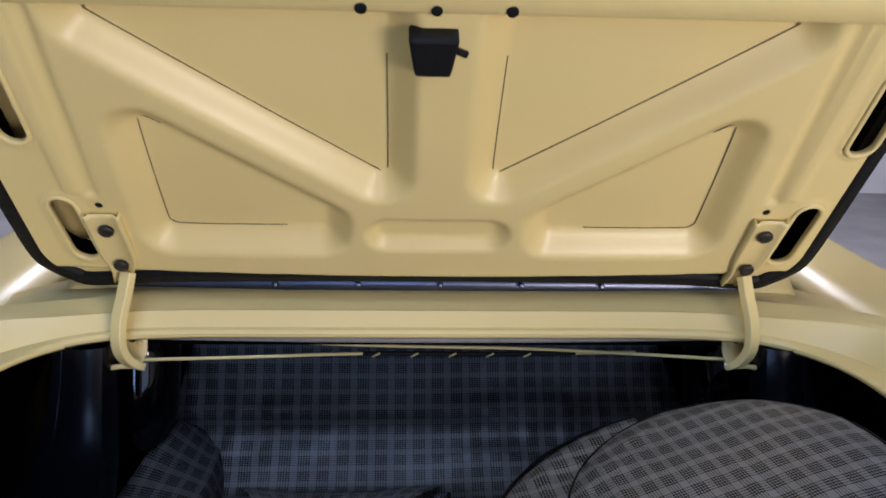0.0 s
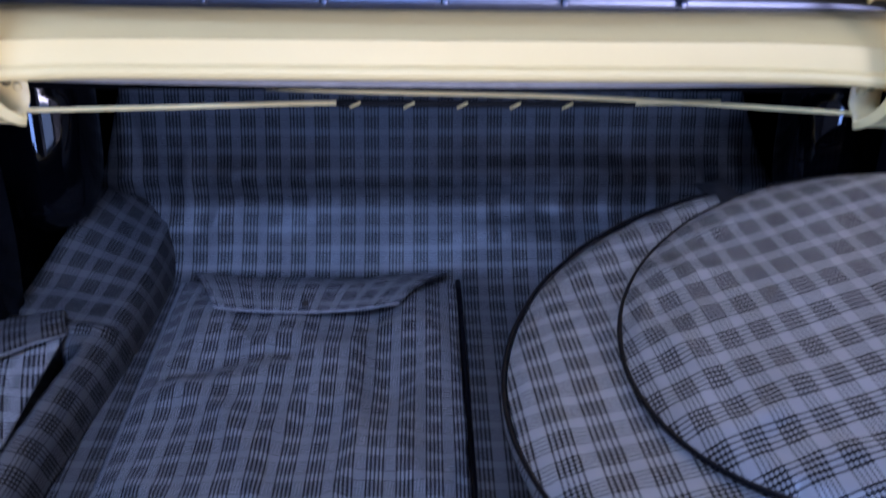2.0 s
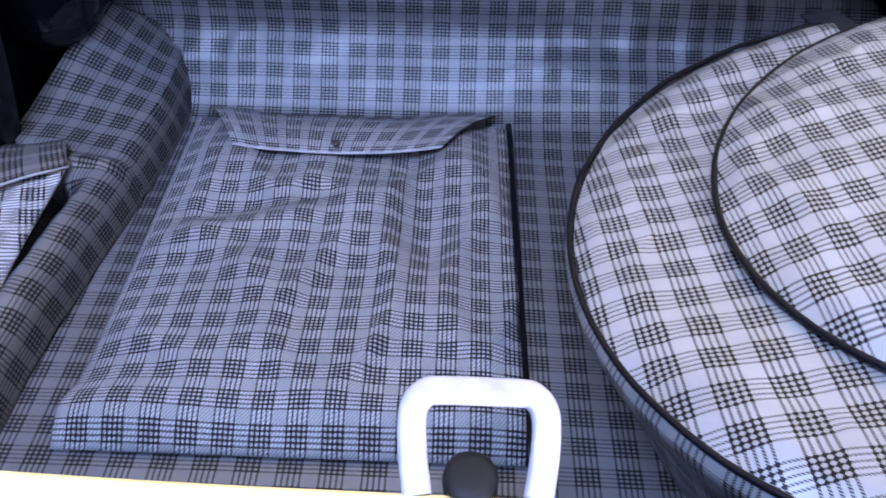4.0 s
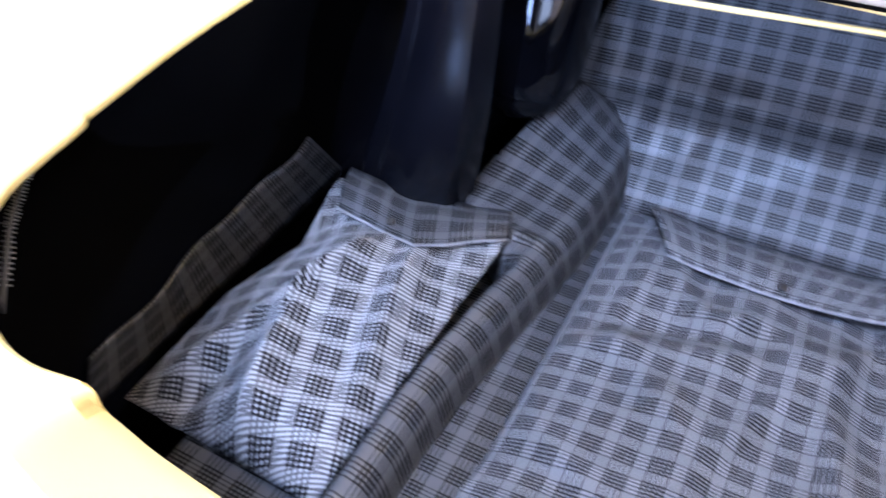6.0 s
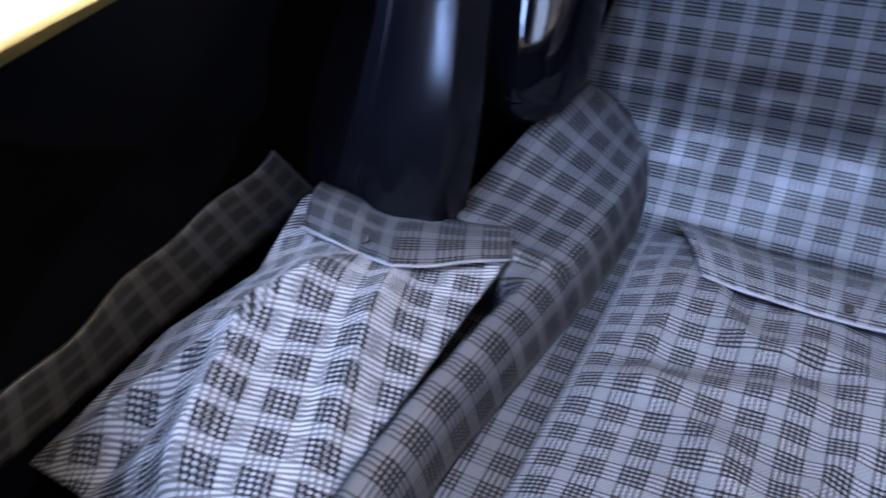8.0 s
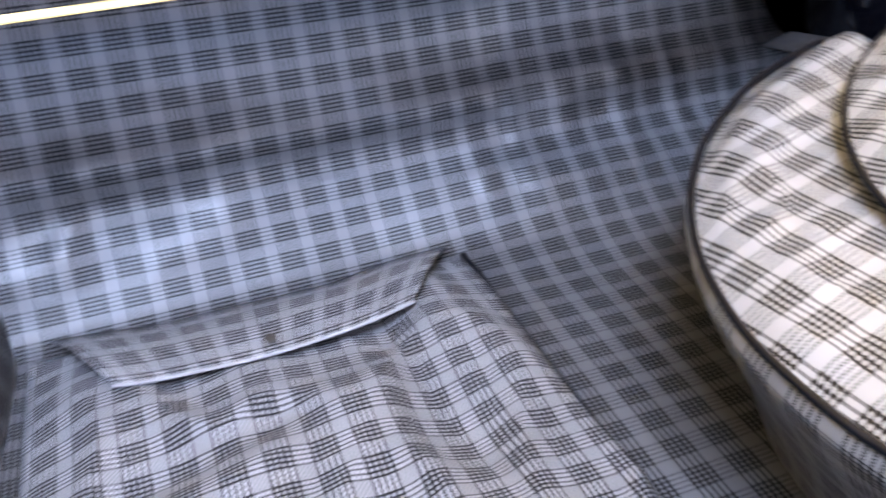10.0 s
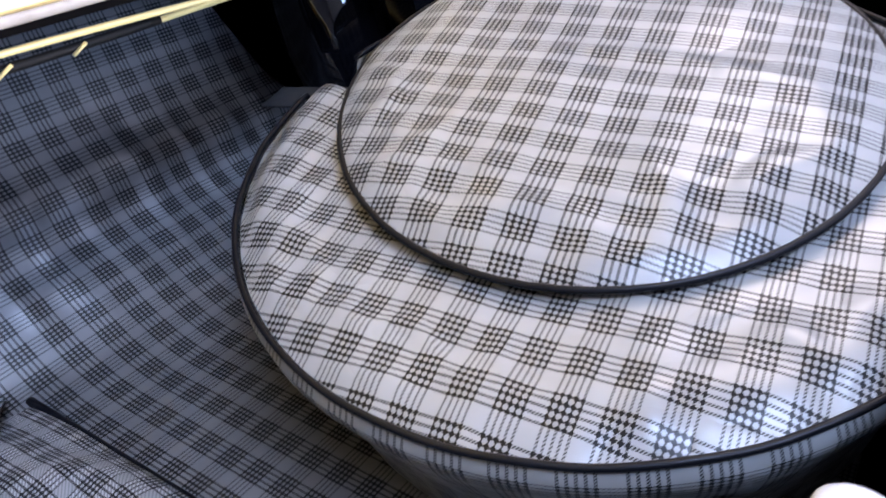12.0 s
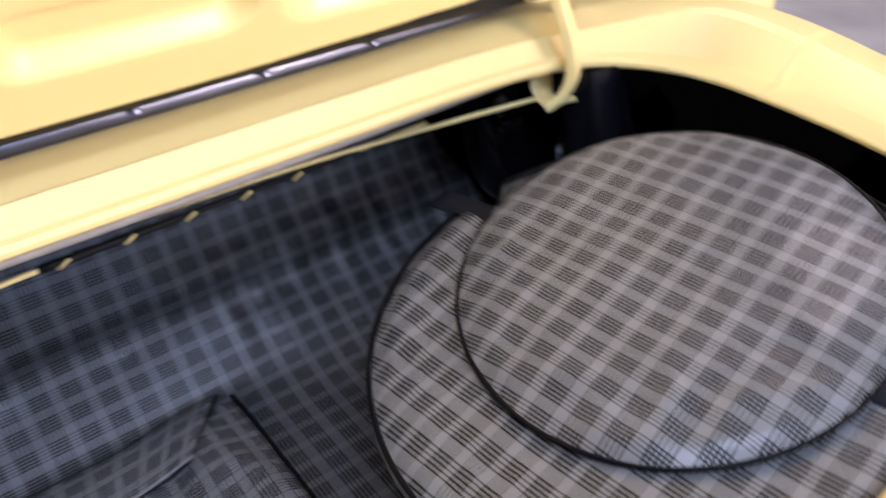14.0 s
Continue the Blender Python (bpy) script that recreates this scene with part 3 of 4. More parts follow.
def lid_depth(s, v):
    a = np.abs(s - LEFT_OFF)
    a_slot = np.abs(s - SLOT_OFF)
    d = np.zeros(s.shape)
    for poly in (UPPER, LOWER):
        r = poly_dist(a, v, inset(poly, 0.044)) - 0.044
        d -= 0.029 * (0.62 * (1 - step(r, -0.036, 0.006)) + 0.38 * (1 - chamfer(r, -0.031, 0.002)))
        d -= 0.0012 * (1 - step(r, -0.0345, -0.031))
    oval = np.hypot(np.maximum(a - 0.068, 0), v - 0.10) - 0.034
    d -= 0.016 * (1 - chamfer(oval, -0.019, 0.0))
    groove = np.maximum(np.abs(a - (0.452 - 0.03 * (v - 0.15))) - 0.006, np.maximum(0.165 - v, v - 0.45))
    d -= 0.006 * (1 - step(groove, -0.004, 0.007))
    outer = np.abs(a - 0.475)
    d += 0.004 * (1 - step(np.maximum(outer - 0.008, 0.17 - v), -0.003, 0.006))
    for v0, v1, s0, s1 in SLOTS:
        t = np.clip((v - v0) / (v1 - v0), 0, 1)
        slot = np.hypot(a_slot - (s0 + (s1 - s0) * t), v - (v0 + (v1 - v0) * t)) - SLOT_R - 0.0005
        d += 0.003 * (1 - step(np.abs(slot - 0.004), 0.0, 0.006))
    d -= 0.012 * (1 - step(v, -0.002, 0.010))
    return d


NS, NV = 250, 112
s_grid, v_grid = np.meshgrid(np.linspace(-1, 1, NS + 1), np.linspace(0, 1, NV + 1))
EDGE = 0.553
v_real = 0.005 + 0.485 * v_grid
corner = 0.07
half_width = EDGE - np.where(v_real < corner, corner - np.sqrt(np.maximum(0, corner ** 2 - (corner - v_real) ** 2)), 0)
s_real = s_grid * half_width
v_real = v_real - (0.03 + 0.055 * (1 - v_real / 0.49) ** 3) * s_real ** 2
d_real = lid_depth(s_real, v_real) - 0.05 * s_real ** 2


def lid_open(u, v):
    s = s_real[min(NV, int(v * NV)), min(NS, int(u * NS))] * 0.5 + s_real[min(NV, int(v * NV) + 1), min(NS, int(u * NS) + 1)] * 0.5
    w = v_real[min(NV, int(v * NV)), min(NS, int(u * NS))] * 0.5 + v_real[min(NV, int(v * NV) + 1), min(NS, int(u * NS) + 1)] * 0.5
    for v0, v1, s0, s1 in SLOTS:
        t = min(1, max(0, (w - v0) / (v1 - v0)))
        if math.hypot(abs(s - SLOT_OFF) - (s0 + (s1 - s0) * t), w - (v0 + (v1 - v0) * t)) < SLOT_R:
            return False
    return True


lid = part("trunk_lid", grid(NS, NV, lambda u, v: LID @ Vector((s_real[round(v * NV), round(u * NS)], v_real[round(v * NV), round(u * NS)], d_real[round(v * NV), round(u * NS)])), keep=lid_open), CREAM, car, "raised cream trunk lid, pressed ribs inside")
skin = part("outer_skin", grid(40, 16, lambda u, v: LID @ Vector(((2 * u - 1) * (EDGE + 0.004), 0.49 * v + 0.003 - 0.03 * (2 * u - 1) ** 2 * 0.3, -0.062 - 0.02 * (2 * u - 1) ** 2))), CREAM, lid, "smooth outer skin")
solid(skin, 0.002)
rim_line = [(-EDGE, 0.49), (-EDGE, 0.36), (-EDGE, 0.22), (-EDGE, 0.10)] + [(-EDGE + 0.07 - 0.07 * math.cos(a), 0.047 - 0.07 * math.sin(a)) for a in (0.3, 0.7, 1.1, 1.45)]
rim_line += [(-0.38, -0.006), (-0.25, 0.003), (-0.12, 0.008)]
rim_line = rim_line + [(0.0, 0.009)] + [(-a, b) for a, b in reversed(rim_line)]
seal = part("rubber_seal", sweep(smooth_path([LID @ Vector((a * 1.014, b - 0.003, -0.012 - 0.05 * a * a)) for a, b in rim_line], 5), [(-0.009, -0.010), (-0.009, 0.016), (-0.003, 0.022), (0.004, 0.019), (0.008, -0.010)], side=LID.to_3x3() @ Vector((0, 0, 1))), RUBBER, lid, "black rubber edge seal")
hem_line = smooth_path([(a, b, 0) for a, b in rim_line], 5)
# Added wall, painted dark, shuts stray light out behind the slots.
part("edge_hem", grid(len(hem_line) - 1, 2, lambda u, v: LID @ Vector((hem_line[round(u * (len(hem_line) - 1))].x * 0.996, hem_line[round(u * (len(hem_line) - 1))].y - 0.002, -0.012 - 0.05 * hem_line[round(u * (len(hem_line) - 1))].x ** 2 - 0.058 * v))), SHADOWPAINT, lid, "added dark hem that keeps light out of the lid")
flange = part("end_flange", sweep([LID @ Vector((a, 0.468 + 0.010 * (1 - (a / 0.55) ** 2), 0.004 - 0.05 * a * a)) for a in np.linspace(-0.545, 0.545, 25)], rect(0.004, 0.02, 0.002), side=LID.to_3x3() @ Vector((0, 0, 1))), CREAM, lid, "cream end flange")
# Added cap over the upper edge, also to keep light from the slots.
part("end_cap", grid(24, 1, lambda u, v: LID @ Vector(((2 * u - 1) * EDGE, 0.487 - 0.009 * (2 * u - 1) ** 2, -0.012 - 0.015 * (2 * u - 1) ** 2 - 0.055 * v))), CREAM, lid, "closed upper edge")
for side_sign in (-1, 1):
    for v0, v1, s0, s1 in SLOTS:
        ends = [(s1 + SLOT_R * math.cos(a), v1 + SLOT_R * math.sin(a)) for a in [math.pi * k / 10 for k in range(11)]] + [(s0 + SLOT_R * math.cos(a), v0 + SLOT_R * math.sin(a)) for a in [math.pi + math.pi * k / 10 for k in range(11)]]
        part("slot_edge", sweep([LID @ Vector((side_sign * a + SLOT_OFF, b, 0.0005 - 0.05 * a * a)) for a, b in ends], rect(0.005, 0.0032, 0.0015), True, side=LID.to_3x3() @ Vector((0, 0, 1))), CREAM, lid, "rolled slot edge")
    for poly, order in ((UPPER, (1, 2, 3, 0)), (LOWER, (1, 0, 3, 2))):
        core = inset(poly, 0.034)
        core = [Vector(core[k]) for k in order]
        outline = [core[0].lerp(core[1], 0.2 if poly is UPPER else 0.88)]
        for a, b, c in zip(core, core[1:], core[2:]):
            outline += [b.lerp(a, min(0.45, 0.030 / (b - a).length)), b.lerp(a, min(0.2, 0.010 / (b - a).length)) * 0.5 + b.lerp(c, min(0.2, 0.010 / (c - b).length)) * 0.5, b.lerp(c, min(0.45, 0.030 / (c - b).length))]
        outline.append(core[-2].lerp(core[-1], 0.75))
        part("panel_gap", sweep([LID @ Vector((side_sign * q.x + LEFT_OFF, q.y, -0.0292 - 0.05 * q.x * q.x)) for q in smooth_path([(o.x, o.y, 0) for o in outline], 3)], circle(0.0009, 6)), HAIRLINE, lid, "brown line for the shade in a hairline gap")
# Black discs stand in for the shade inside small open holes.
for a, b, r in ((-0.010, 0.462, 0.006), (0.067, 0.463, 0.0065), (-0.087, 0.463, 0.0065), (0.457, 0.146, 0.005), (-0.441, 0.146, 0.005)):
    part("hole_disc", disc(LID @ Vector((a, b, 0.0085 if b > 0.4 else -0.0105)), LID.to_3x3() @ Vector((0, 0, 1)), r, 0.0012, 14), RUBBER, lid, "black disc for the dark of a hole")
lock = part("lock_box", box(-0.027, 0.027, 0.388, 0.436, -0.008, 0.022), RUBBER, lid, "black lock box", False)
for v in lock.data.vertices:
    k = 0.72 + 0.28 * (v.co.y - 0.388) / 0.048
    v.co = LID @ Vector((v.co.x * k - 0.012, v.co.y, v.co.z))
soften(lock, 0.004)
part("lock_lever", sweep([LID @ Vector((0.010, 0.418, 0.012)), LID @ Vector((0.024, 0.412, 0.012))], circle(0.004, 8)), RUBBER, lock)

# hinge arms with their plates, bolts and the two torsion rods
for s in (-1, 1):
    arm_line = smooth_path([(s * 0.452, 1.074, 0.918), (s * 0.457, 1.064, 0.888), (s * 0.4635, 1.053, 0.855), (s * 0.4655, 1.047, 0.825), (s * 0.4640, 1.048, 0.804), (s * 0.458, 1.053, 0.788), (s * 0.449, 1.060, 0.777), (s * 0.440, 1.066, 0.773)], 7)
    angle = [(-0.0108, -0.004), (-0.0108, -0.0005), (0.0035, 0.0048), (0.0052, 0.0042), (0.0108, -0.003), (0.0098, -0.0055), (0.0035, -0.001)]
    arm_mesh = sweep(arm_line, [(-s * o, d) for o, d in angle], side=(1, 0, 0))
    sharpen(arm_mesh, 30)
    arm = part("hinge_arm", arm_mesh, CREAM, car, "cream gooseneck hinge arm")

    def channel(u, v):
        w = 0.012 + 0.012 * ramp(v, 0.0, 0.45)
        across = [(-1, -0.006), (-0.98, 0.007), (-0.8, 0.008), (-0.62, 0.0025), (0, 0.0025), (0.62, 0.0025), (0.8, 0.008), (0.98, 0.007), (1, -0.006)][round(u * 8)]
        up = -0.014 + 0.148 * v
        return LID @ Vector((s * 0.4545 + 0.0135 * ramp(v, -0.1, 0.3) + across[0] * w, up, across[1] - 0.006 - 0.004 * (1 - v)))
    solid(part("hinge_plate", grid(8, 16, channel), CREAM, arm), 0.002)
    for v0 in (0.03, 0.105):
        part("bolt", disc(LID @ Vector((s * 0.4545 + 0.0135, v0, -0.002)), LID.to_3x3() @ Vector((0, 0, 1)), 0.0105, 0.006, 10), DARK_STEEL, arm, "dark oiled hinge bolt")
    hanger = smooth_path([(s * 0.4585, 1.099, 0.832), (s * 0.4585, 1.097, 0.812), (s * 0.4585, 1.093, 0.792), (s * 0.4585, 1.086, 0.777), (s * 0.4585, 1.074, 0.7705), (s * 0.4585, 1.062, 0.774)], 5)
    bm = sweep(hanger, rect(0.0175, 0.0014, 0.0008), side=(1, 0, 0))
    for v in bm.verts:
        v.co.x = s * (0.4585 + (abs(v.co.x) - 0.4585) * (1 - 0.30 * ramp(0.790 - v.co.z, 0.0, 0.02) - 0.22 * ramp(v.co.z, 0.806, 0.828)))
    part("hinge_bracket", bm, CREAM, arm)
    # No hole is cut; a dark disc carries the hole's shade.
    part("bracket_hole", disc((s * 0.463, 1.0952, 0.807), (0, -1, 0.2), 0.0065, 0.0012, 14), DARK_STEEL, arm, "dark disc standing in for a bolt hole")
    part("pivot_pin", disc((s * 0.451, 1.0935, 0.800), (0, -1, 0.2), 0.0045, 0.004, 12), CREAM, arm)
    part("rod_tip", sweep([Vector((s * 0.446, 1.074, 0.775)), Vector((s * 0.492, 1.056, 0.776))], circle(0.0042, 8), side=(0, 0, 1)), CREAM, arm)
rod_a = part("torsion_rod", sweep(smooth_path([(-0.45, 1.088, 0.775), (-0.3, 1.10, 0.774), (-0.12, 1.12, 0.771), (0.10, 1.13, 0.766), (0.32, 1.14, 0.765)], 8), circle(0.0027, 10)), CREAM, car, "thin cream torsion rod, wrapped in black tape")
tape_line = smooth_path([(-0.12, 1.12, 0.771), (0.0, 1.1255, 0.7683), (0.10, 1.13, 0.766), (0.22, 1.1355, 0.7653)], 6)
part("tape", sweep(tape_line, circle(0.0038, 10)), RUBBER, rod_a, "black tape wound round the rod")
for k in range(5):
    x = -0.105 + 0.06 * k
    y, z = 1.1205 + 0.048 * (x + 0.105), 0.7708 - 0.023 * (x + 0.105)
    part("bare_gap", sweep([Vector((x, y - 0.0046, z - 0.0035)), Vector((x + 0.012, y - 0.0046, z + 0.0030))], circle(0.0015, 6), side=(0, 1, 0)), CREAM, rod_a)
part("torsion_rod", sweep(smooth_path([(0.45, 1.088, 0.776), (0.30, 1.11, 0.776), (0.12, 1.13, 0.776), (-0.10, 1.14, 0.776), (-0.34, 1.15, 0.782)], 8), circle(0.0027, 10)), CREAM, car, "thin cream torsion rod")

# striker on the rear lip
hoop = smooth_path([(-0.050, 0.545, 0.750), (-0.053, 0.562, 0.757), (-0.0535, 0.577, 0.763), (-0.049, 0.5845, 0.7655), (-0.041, 0.586, 0.766), (-0.009, 0.586, 0.766), (-0.001, 0.5845, 0.7655), (0.0035, 0.577, 0.763), (0.003, 0.562, 0.757), (0.0, 0.545, 0.750)], 5)
striker = part("lock_striker", sweep(hoop, [(0.004 * abs(math.cos(a)) ** 0.6 * math.copysign(1, math.cos(a)), 0.0062 * abs(math.sin(a)) ** 0.6 * math.copysign(1, math.sin(a))) for a in [2 * math.pi * k / 16 for k in range(16)]], side=(0, 0, 1)), PALE_ZINC, car, "pale zinc-plated steel lock striker")
part("lock_pin", disc((-0.028, 0.553, 0.745), (0, 0, 1), 0.012, 0.010, 16), RUBBER, striker, "black rubber stop")

# tail lamp at the rear corner, and the frayed welting inside the opening
for s in (-1, 1):
    tail = part("tail_lamp", box(s * 0.515 - 0.05, s * 0.515 + 0.05, 0.395, 0.49, 0.60, 0.742), CHROME, car, "chrome tail lamp housing", False)
    soften(tail, 0.012, 3)
    lens = part("lens", box(s * 0.515 - 0.038, s * 0.515 + 0.038, 0.387, 0.398, 0.612, 0.728), WHITE, tail, "pale lens", False)
    soften(lens, 0.006, 2)
welt_line = smooth_path([(-0.650, 0.718, 0.772), (-0.663, 0.704, 0.762), (-0.664, 0.686, 0.755), (-0.651, 0.665, 0.750), (-0.637, 0.645, 0.745), (-0.613, 0.620, 0.740), (-0.590, 0.597, 0.736)], 8)
welt = part("frayed_welting", sweep(welt_line, rect(0.0055, 0.0014, 0.0006), side=(0.75, -0.55, 0.35)), WELT, car, "frayed dark cloth welting")
inward = Vector((0.80, -0.40, 0.45))
for k in range(4, 44):
    p = welt_line[k] + inward * 0.0022
    across = (welt_line[k + 1] - welt_line[k - 1]).cross(inward).normalized() * (0.0042 + 0.0016 * noise.noise(Vector((k * 1.9, 0.2, 4))))
    part("thread", sweep([p - across, p + inward * 0.0012, p + across], circle(0.0006, 5)), ZINC, welt, "pale loose thread")
for k in range(7):
    p = welt_line[12 + 5 * k]
    spread = Vector((0.010 * noise.noise(Vector((k * 1.7, 0.3, 2))), 0.008 * noise.noise(Vector((k * 1.3, 5.3, 2))), 0.004 + 0.006 * noise.noise(Vector((k * 2.1, 0.7, 9)))))
    part("frayed_tuft", sweep([p, p + spread * 0.5 + Vector((0.001, 0.001, 0)), p + spread], circle(0.0005, 5)), ZINC, welt, "pale loose thread")

# ---------------------------------------------------------------- checked lining
liner = thing("trunk_liner", "grey-black checked cloth lining on the trunk floor and back", "trunk lining")
SHEER = profile([(0.56, 0.492), (0.74, 0.492), (0.92, 0.492), (1.08, 0.492), (1.138, 0.492), (1.162, 0.498), (1.186, 0.517), (1.209, 0.540), (1.229, 0.560), (1.239, 0.573), (1.241, 0.586), (1.243, 0.601), (1.258, 0.628), (1.300, 0.72), (1.335, 0.79)])
COVED = profile([(0.56, 0.492), (0.72, 0.492), (0.89, 0.492), (1.04, 0.492), (1.085, 0.494), (1.115, 0.502), (1.150, 0.519), (1.190, 0.545), (1.214, 0.562), (1.230, 0.579), (1.238, 0.596), (1.248, 0.612), (1.268, 0.640), (1.304, 0.72), (1.335, 0.79)])


def lining(u, v):
    p, s = along(*SHEER, v)
    up = ramp(p.z, 0.50, 0.60)
    x0 = -0.415 - 0.047 * up + 0.25 * max(0, p.z - 0.59)
    x1 = 0.50 - 0.04 * up - 0.4 * max(0, p.z - 0.59)
    x = x0 + (x1 - x0) * u
    p = p.lerp(along(*COVED, v)[0], ramp(x, -0.08, 0.16))
    high = ramp(p.z, 0.60, 0.66)
    w = noise.noise(Vector((x * 9, s * 7, 0))) * 0.005 * up * (1 - 0.85 * high) + noise.noise(Vector((x * 26, s * 22, 3))) * 0.0016 * (0.3 + up) * (1 - 0.6 * high)
    w += 0.005 * crest(noise.noise(Vector((x * 13 + 2 * s, s * 8, 21))), 0.35) * ramp(-0.12 - x, 0.0, 0.2) * ramp(p.z, 0.50, 0.53) * (1 - high)
    w += 0.004 * crest(noise.noise(Vector((x * 5, s * 14, 31))), 0.4) * ramp(p.z, 0.50, 0.56) * (1 - 0.9 * high)
    w += 0.004 * crest(noise.noise(Vector((x * 17, s * 4, 44))), 0.22) * ramp(x, 0.0, 0.12) * ramp(p.z, 0.50, 0.54) * (1 - high)
    w -= 0.003 * crest(x + 0.395 + 0.35 * (p.z - 0.60), 0.02) * high
    return (x, p.y - w, p.z + 0.4 * w)


def lining_cloth(u, v):
    return (lining(u, v)[0] + 0.0035, v * SHEER[1][-1] + 0.007)


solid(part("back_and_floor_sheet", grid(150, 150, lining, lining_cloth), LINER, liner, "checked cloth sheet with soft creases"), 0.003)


def hump_line(y):
    """Section of the side fold at y: up from the floor, over the fold and out to the free edge."""
    wide = ramp(y, 0.95, 1.03)
    f0 = -0.402 + 0.04 * ramp(y, 0.72, 1.15)
    ax = (f0 - 0.034) * (1 - wide) + (-0.497 + 0.057 * ramp(y, 1.0, 1.25)) * wide
    az = 0.525 + (0.033 + 0.052 * ramp(y, 1.02, 1.22)) * wide
    ridge = 0.541 + 0.010 * ramp(y, 1.0, 1.2)
    return [(f0, 0.493), (f0 - 0.003, 0.510), (f0 - 0.007, 0.526), (f0 - 0.014, ridge - 0.005), (f0 - 0.026, ridge), (ax * 0.55 + 0.45 * (f0 - 0.026), ridge * 0.5 + az * 0.5 if wide else ridge - 0.001), (ax, az), (ax - 0.004, az - 0.010), (ax - 0.007, az - 0.04)]


def hump(u, v):
    y = 0.58 + (1.258 - 0.05 * min(1, max(0, (u - 0.45) / 0.28)) - 0.58) * v
    line = hump_line(y)
    k = u * (len(line) - 1)
    i = min(len(line) - 2, int(k))
    f = k - i
    x = line[i][0] * (1 - f) + line[i + 1][0] * f
    z = line[i][1] * (1 - f) + line[i + 1][1] * f
    calm_end = 1 - 0.8 * ramp(y, 1.10, 1.2)
    bulge = noise.noise(Vector((x * 12, y * 9, 5))) * 0.005 * calm_end + noise.noise(Vector((x * 30, y * 26, 8))) * 0.002 * calm_end
    bulge += 0.006 * crest(y - 1.000 - 0.12 * (x + 0.40), 0.010) * ramp(x, -0.46, -0.42)
    return (x, y, z + bulge - 0.008 * (1 - ramp(y, 0.62, 0.85)) * u)


def hump_cloth(u, v):
    y = hump(u, v)[1]
    line = [Vector(q) for q in hump_line(y)]
    k = u * (len(line) - 1)
    i = min(len(line) - 2, int(k))
    run = sum((b - a).length for a, b in zip(line[:i], line[1:i + 1])) + (line[i + 1] - line[i]).length * (k - i)
    return (y - 1.0985 + 0.3075 * PITCH_X, run - 0.008)


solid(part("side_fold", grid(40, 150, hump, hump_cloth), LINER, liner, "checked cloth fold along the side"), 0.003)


def side_flap(u, v):
    top_z = 0.555 + 0.03 * u + 0.003 * math.sin(19 * u)
    foot = Vector((-0.684, 0.65 + 0.41 * u, 0.498))
    head = Vector((-0.680 + 0.004 * math.sin(9 * u), 0.67 + 0.33 * u, top_z))
    return foot.lerp(head, v)


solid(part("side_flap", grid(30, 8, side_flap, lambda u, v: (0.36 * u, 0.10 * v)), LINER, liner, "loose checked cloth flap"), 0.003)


def well(u, v):
    y = 0.56 + 0.62 * v
    x = -0.588 + 0.148 * u
    return (x, y, 0.498 + 0.006 * math.sin(7 * y + 5 * x))


solid(part("well_sheet", grid(16, 30, well, lambda u, v: (0.148 * u, 0.62 * v)), LINER, liner, "checked cloth in the side well"), 0.003)
part("drain_disc", disc((-0.536, 0.668, 0.4965), (0, 0, 1), 0.012, 0.006, 16), RUBBER, liner, "small black rubber disc")

# ---------------------------------------------------------------- spare wheel cover
cover = thing("spare_wheel_cover", "round checked cloth spare wheel cover with black piping", "wheel cover")
WHEEL = Matrix.Translation((0.3014, 0.7907, 0.7067)) @ Vector((-0.2476, 0.0418, 1)).to_track_quat("Z", "Y").to_matrix().to_4x4()
turn_z = (WHEEL.to_3x3() @ Vector((1, 0, 0)))
WHEEL = WHEEL @ Matrix.Rotation(-math.atan2(turn_z.y, turn_z.x), 4, "Z")
R = 0.258


def turned(x, y, degrees, pitch_x, pitch_y, phase_x, phase_y):
    """Cloth coordinates of a flat piece: its check turned, and shifted so that a dark crossing lies at the phase."""
    c, k = math.cos(radians(degrees)), math.sin(radians(degrees))
    return (((x * c + y * k) / pitch_x - phase_x + 0.3075) * PITCH_X, ((y * c - x * k) / pitch_y - phase_y + 0.3075) * PITCH_Y)


STRAP_AT = math.atan2(0.257, 0.022)


def strap_dent(a, r):
    """How far the strap draws the cover's rim down where it runs over the edge."""
    off = (a - STRAP_AT + math.pi) % (2 * math.pi) - math.pi
    return 0.030 * (1 - ramp(abs(off), 0.07, 0.125)) * ramp(r, 0.6, 1.0)


def shoulder(a):
    """The tyre's shoulder under the cloth stands out most at the back."""
    return 0.003 + 0.012 * math.exp(-((a - radians(92)) / radians(30)) ** 2)


def cover_top(u, v):
    a, r = 2 * math.pi * u, R * v
    h = 0.003 * (1 - v ** 2) + shoulder(a) * math.exp(-((v - 0.88) / 0.10) ** 2) * (1 - ramp(v, 0.9, 1.0) ** 2) - 0.003 * ramp(v, 0.93, 1.0) ** 2 + 0.003 * (1 - v ** 6) * noise.noise(Vector((math.cos(a) * r * 14, math.sin(a) * r * 14, 1)))
    h += 0.0025 * ramp(v, 0.5, 0.85) * noise.noise(Vector((math.cos(a) * r * 30, math.sin(a) * r * 30, 17)))
    rumple = ramp(v, 0.62, 0.80) * (1 - ramp(v, 0.92, 1.0)) * ramp(-math.cos(a), 0.1, 0.6)
    h += 0.0030 * crest(noise.noise(Vector((math.cos(a) * r * 24, math.sin(a) * r * 24, 41))), 0.30) * rumple
    return WHEEL @ Vector((r * math.cos(a), r * math.sin(a), h - strap_dent(a, v)))


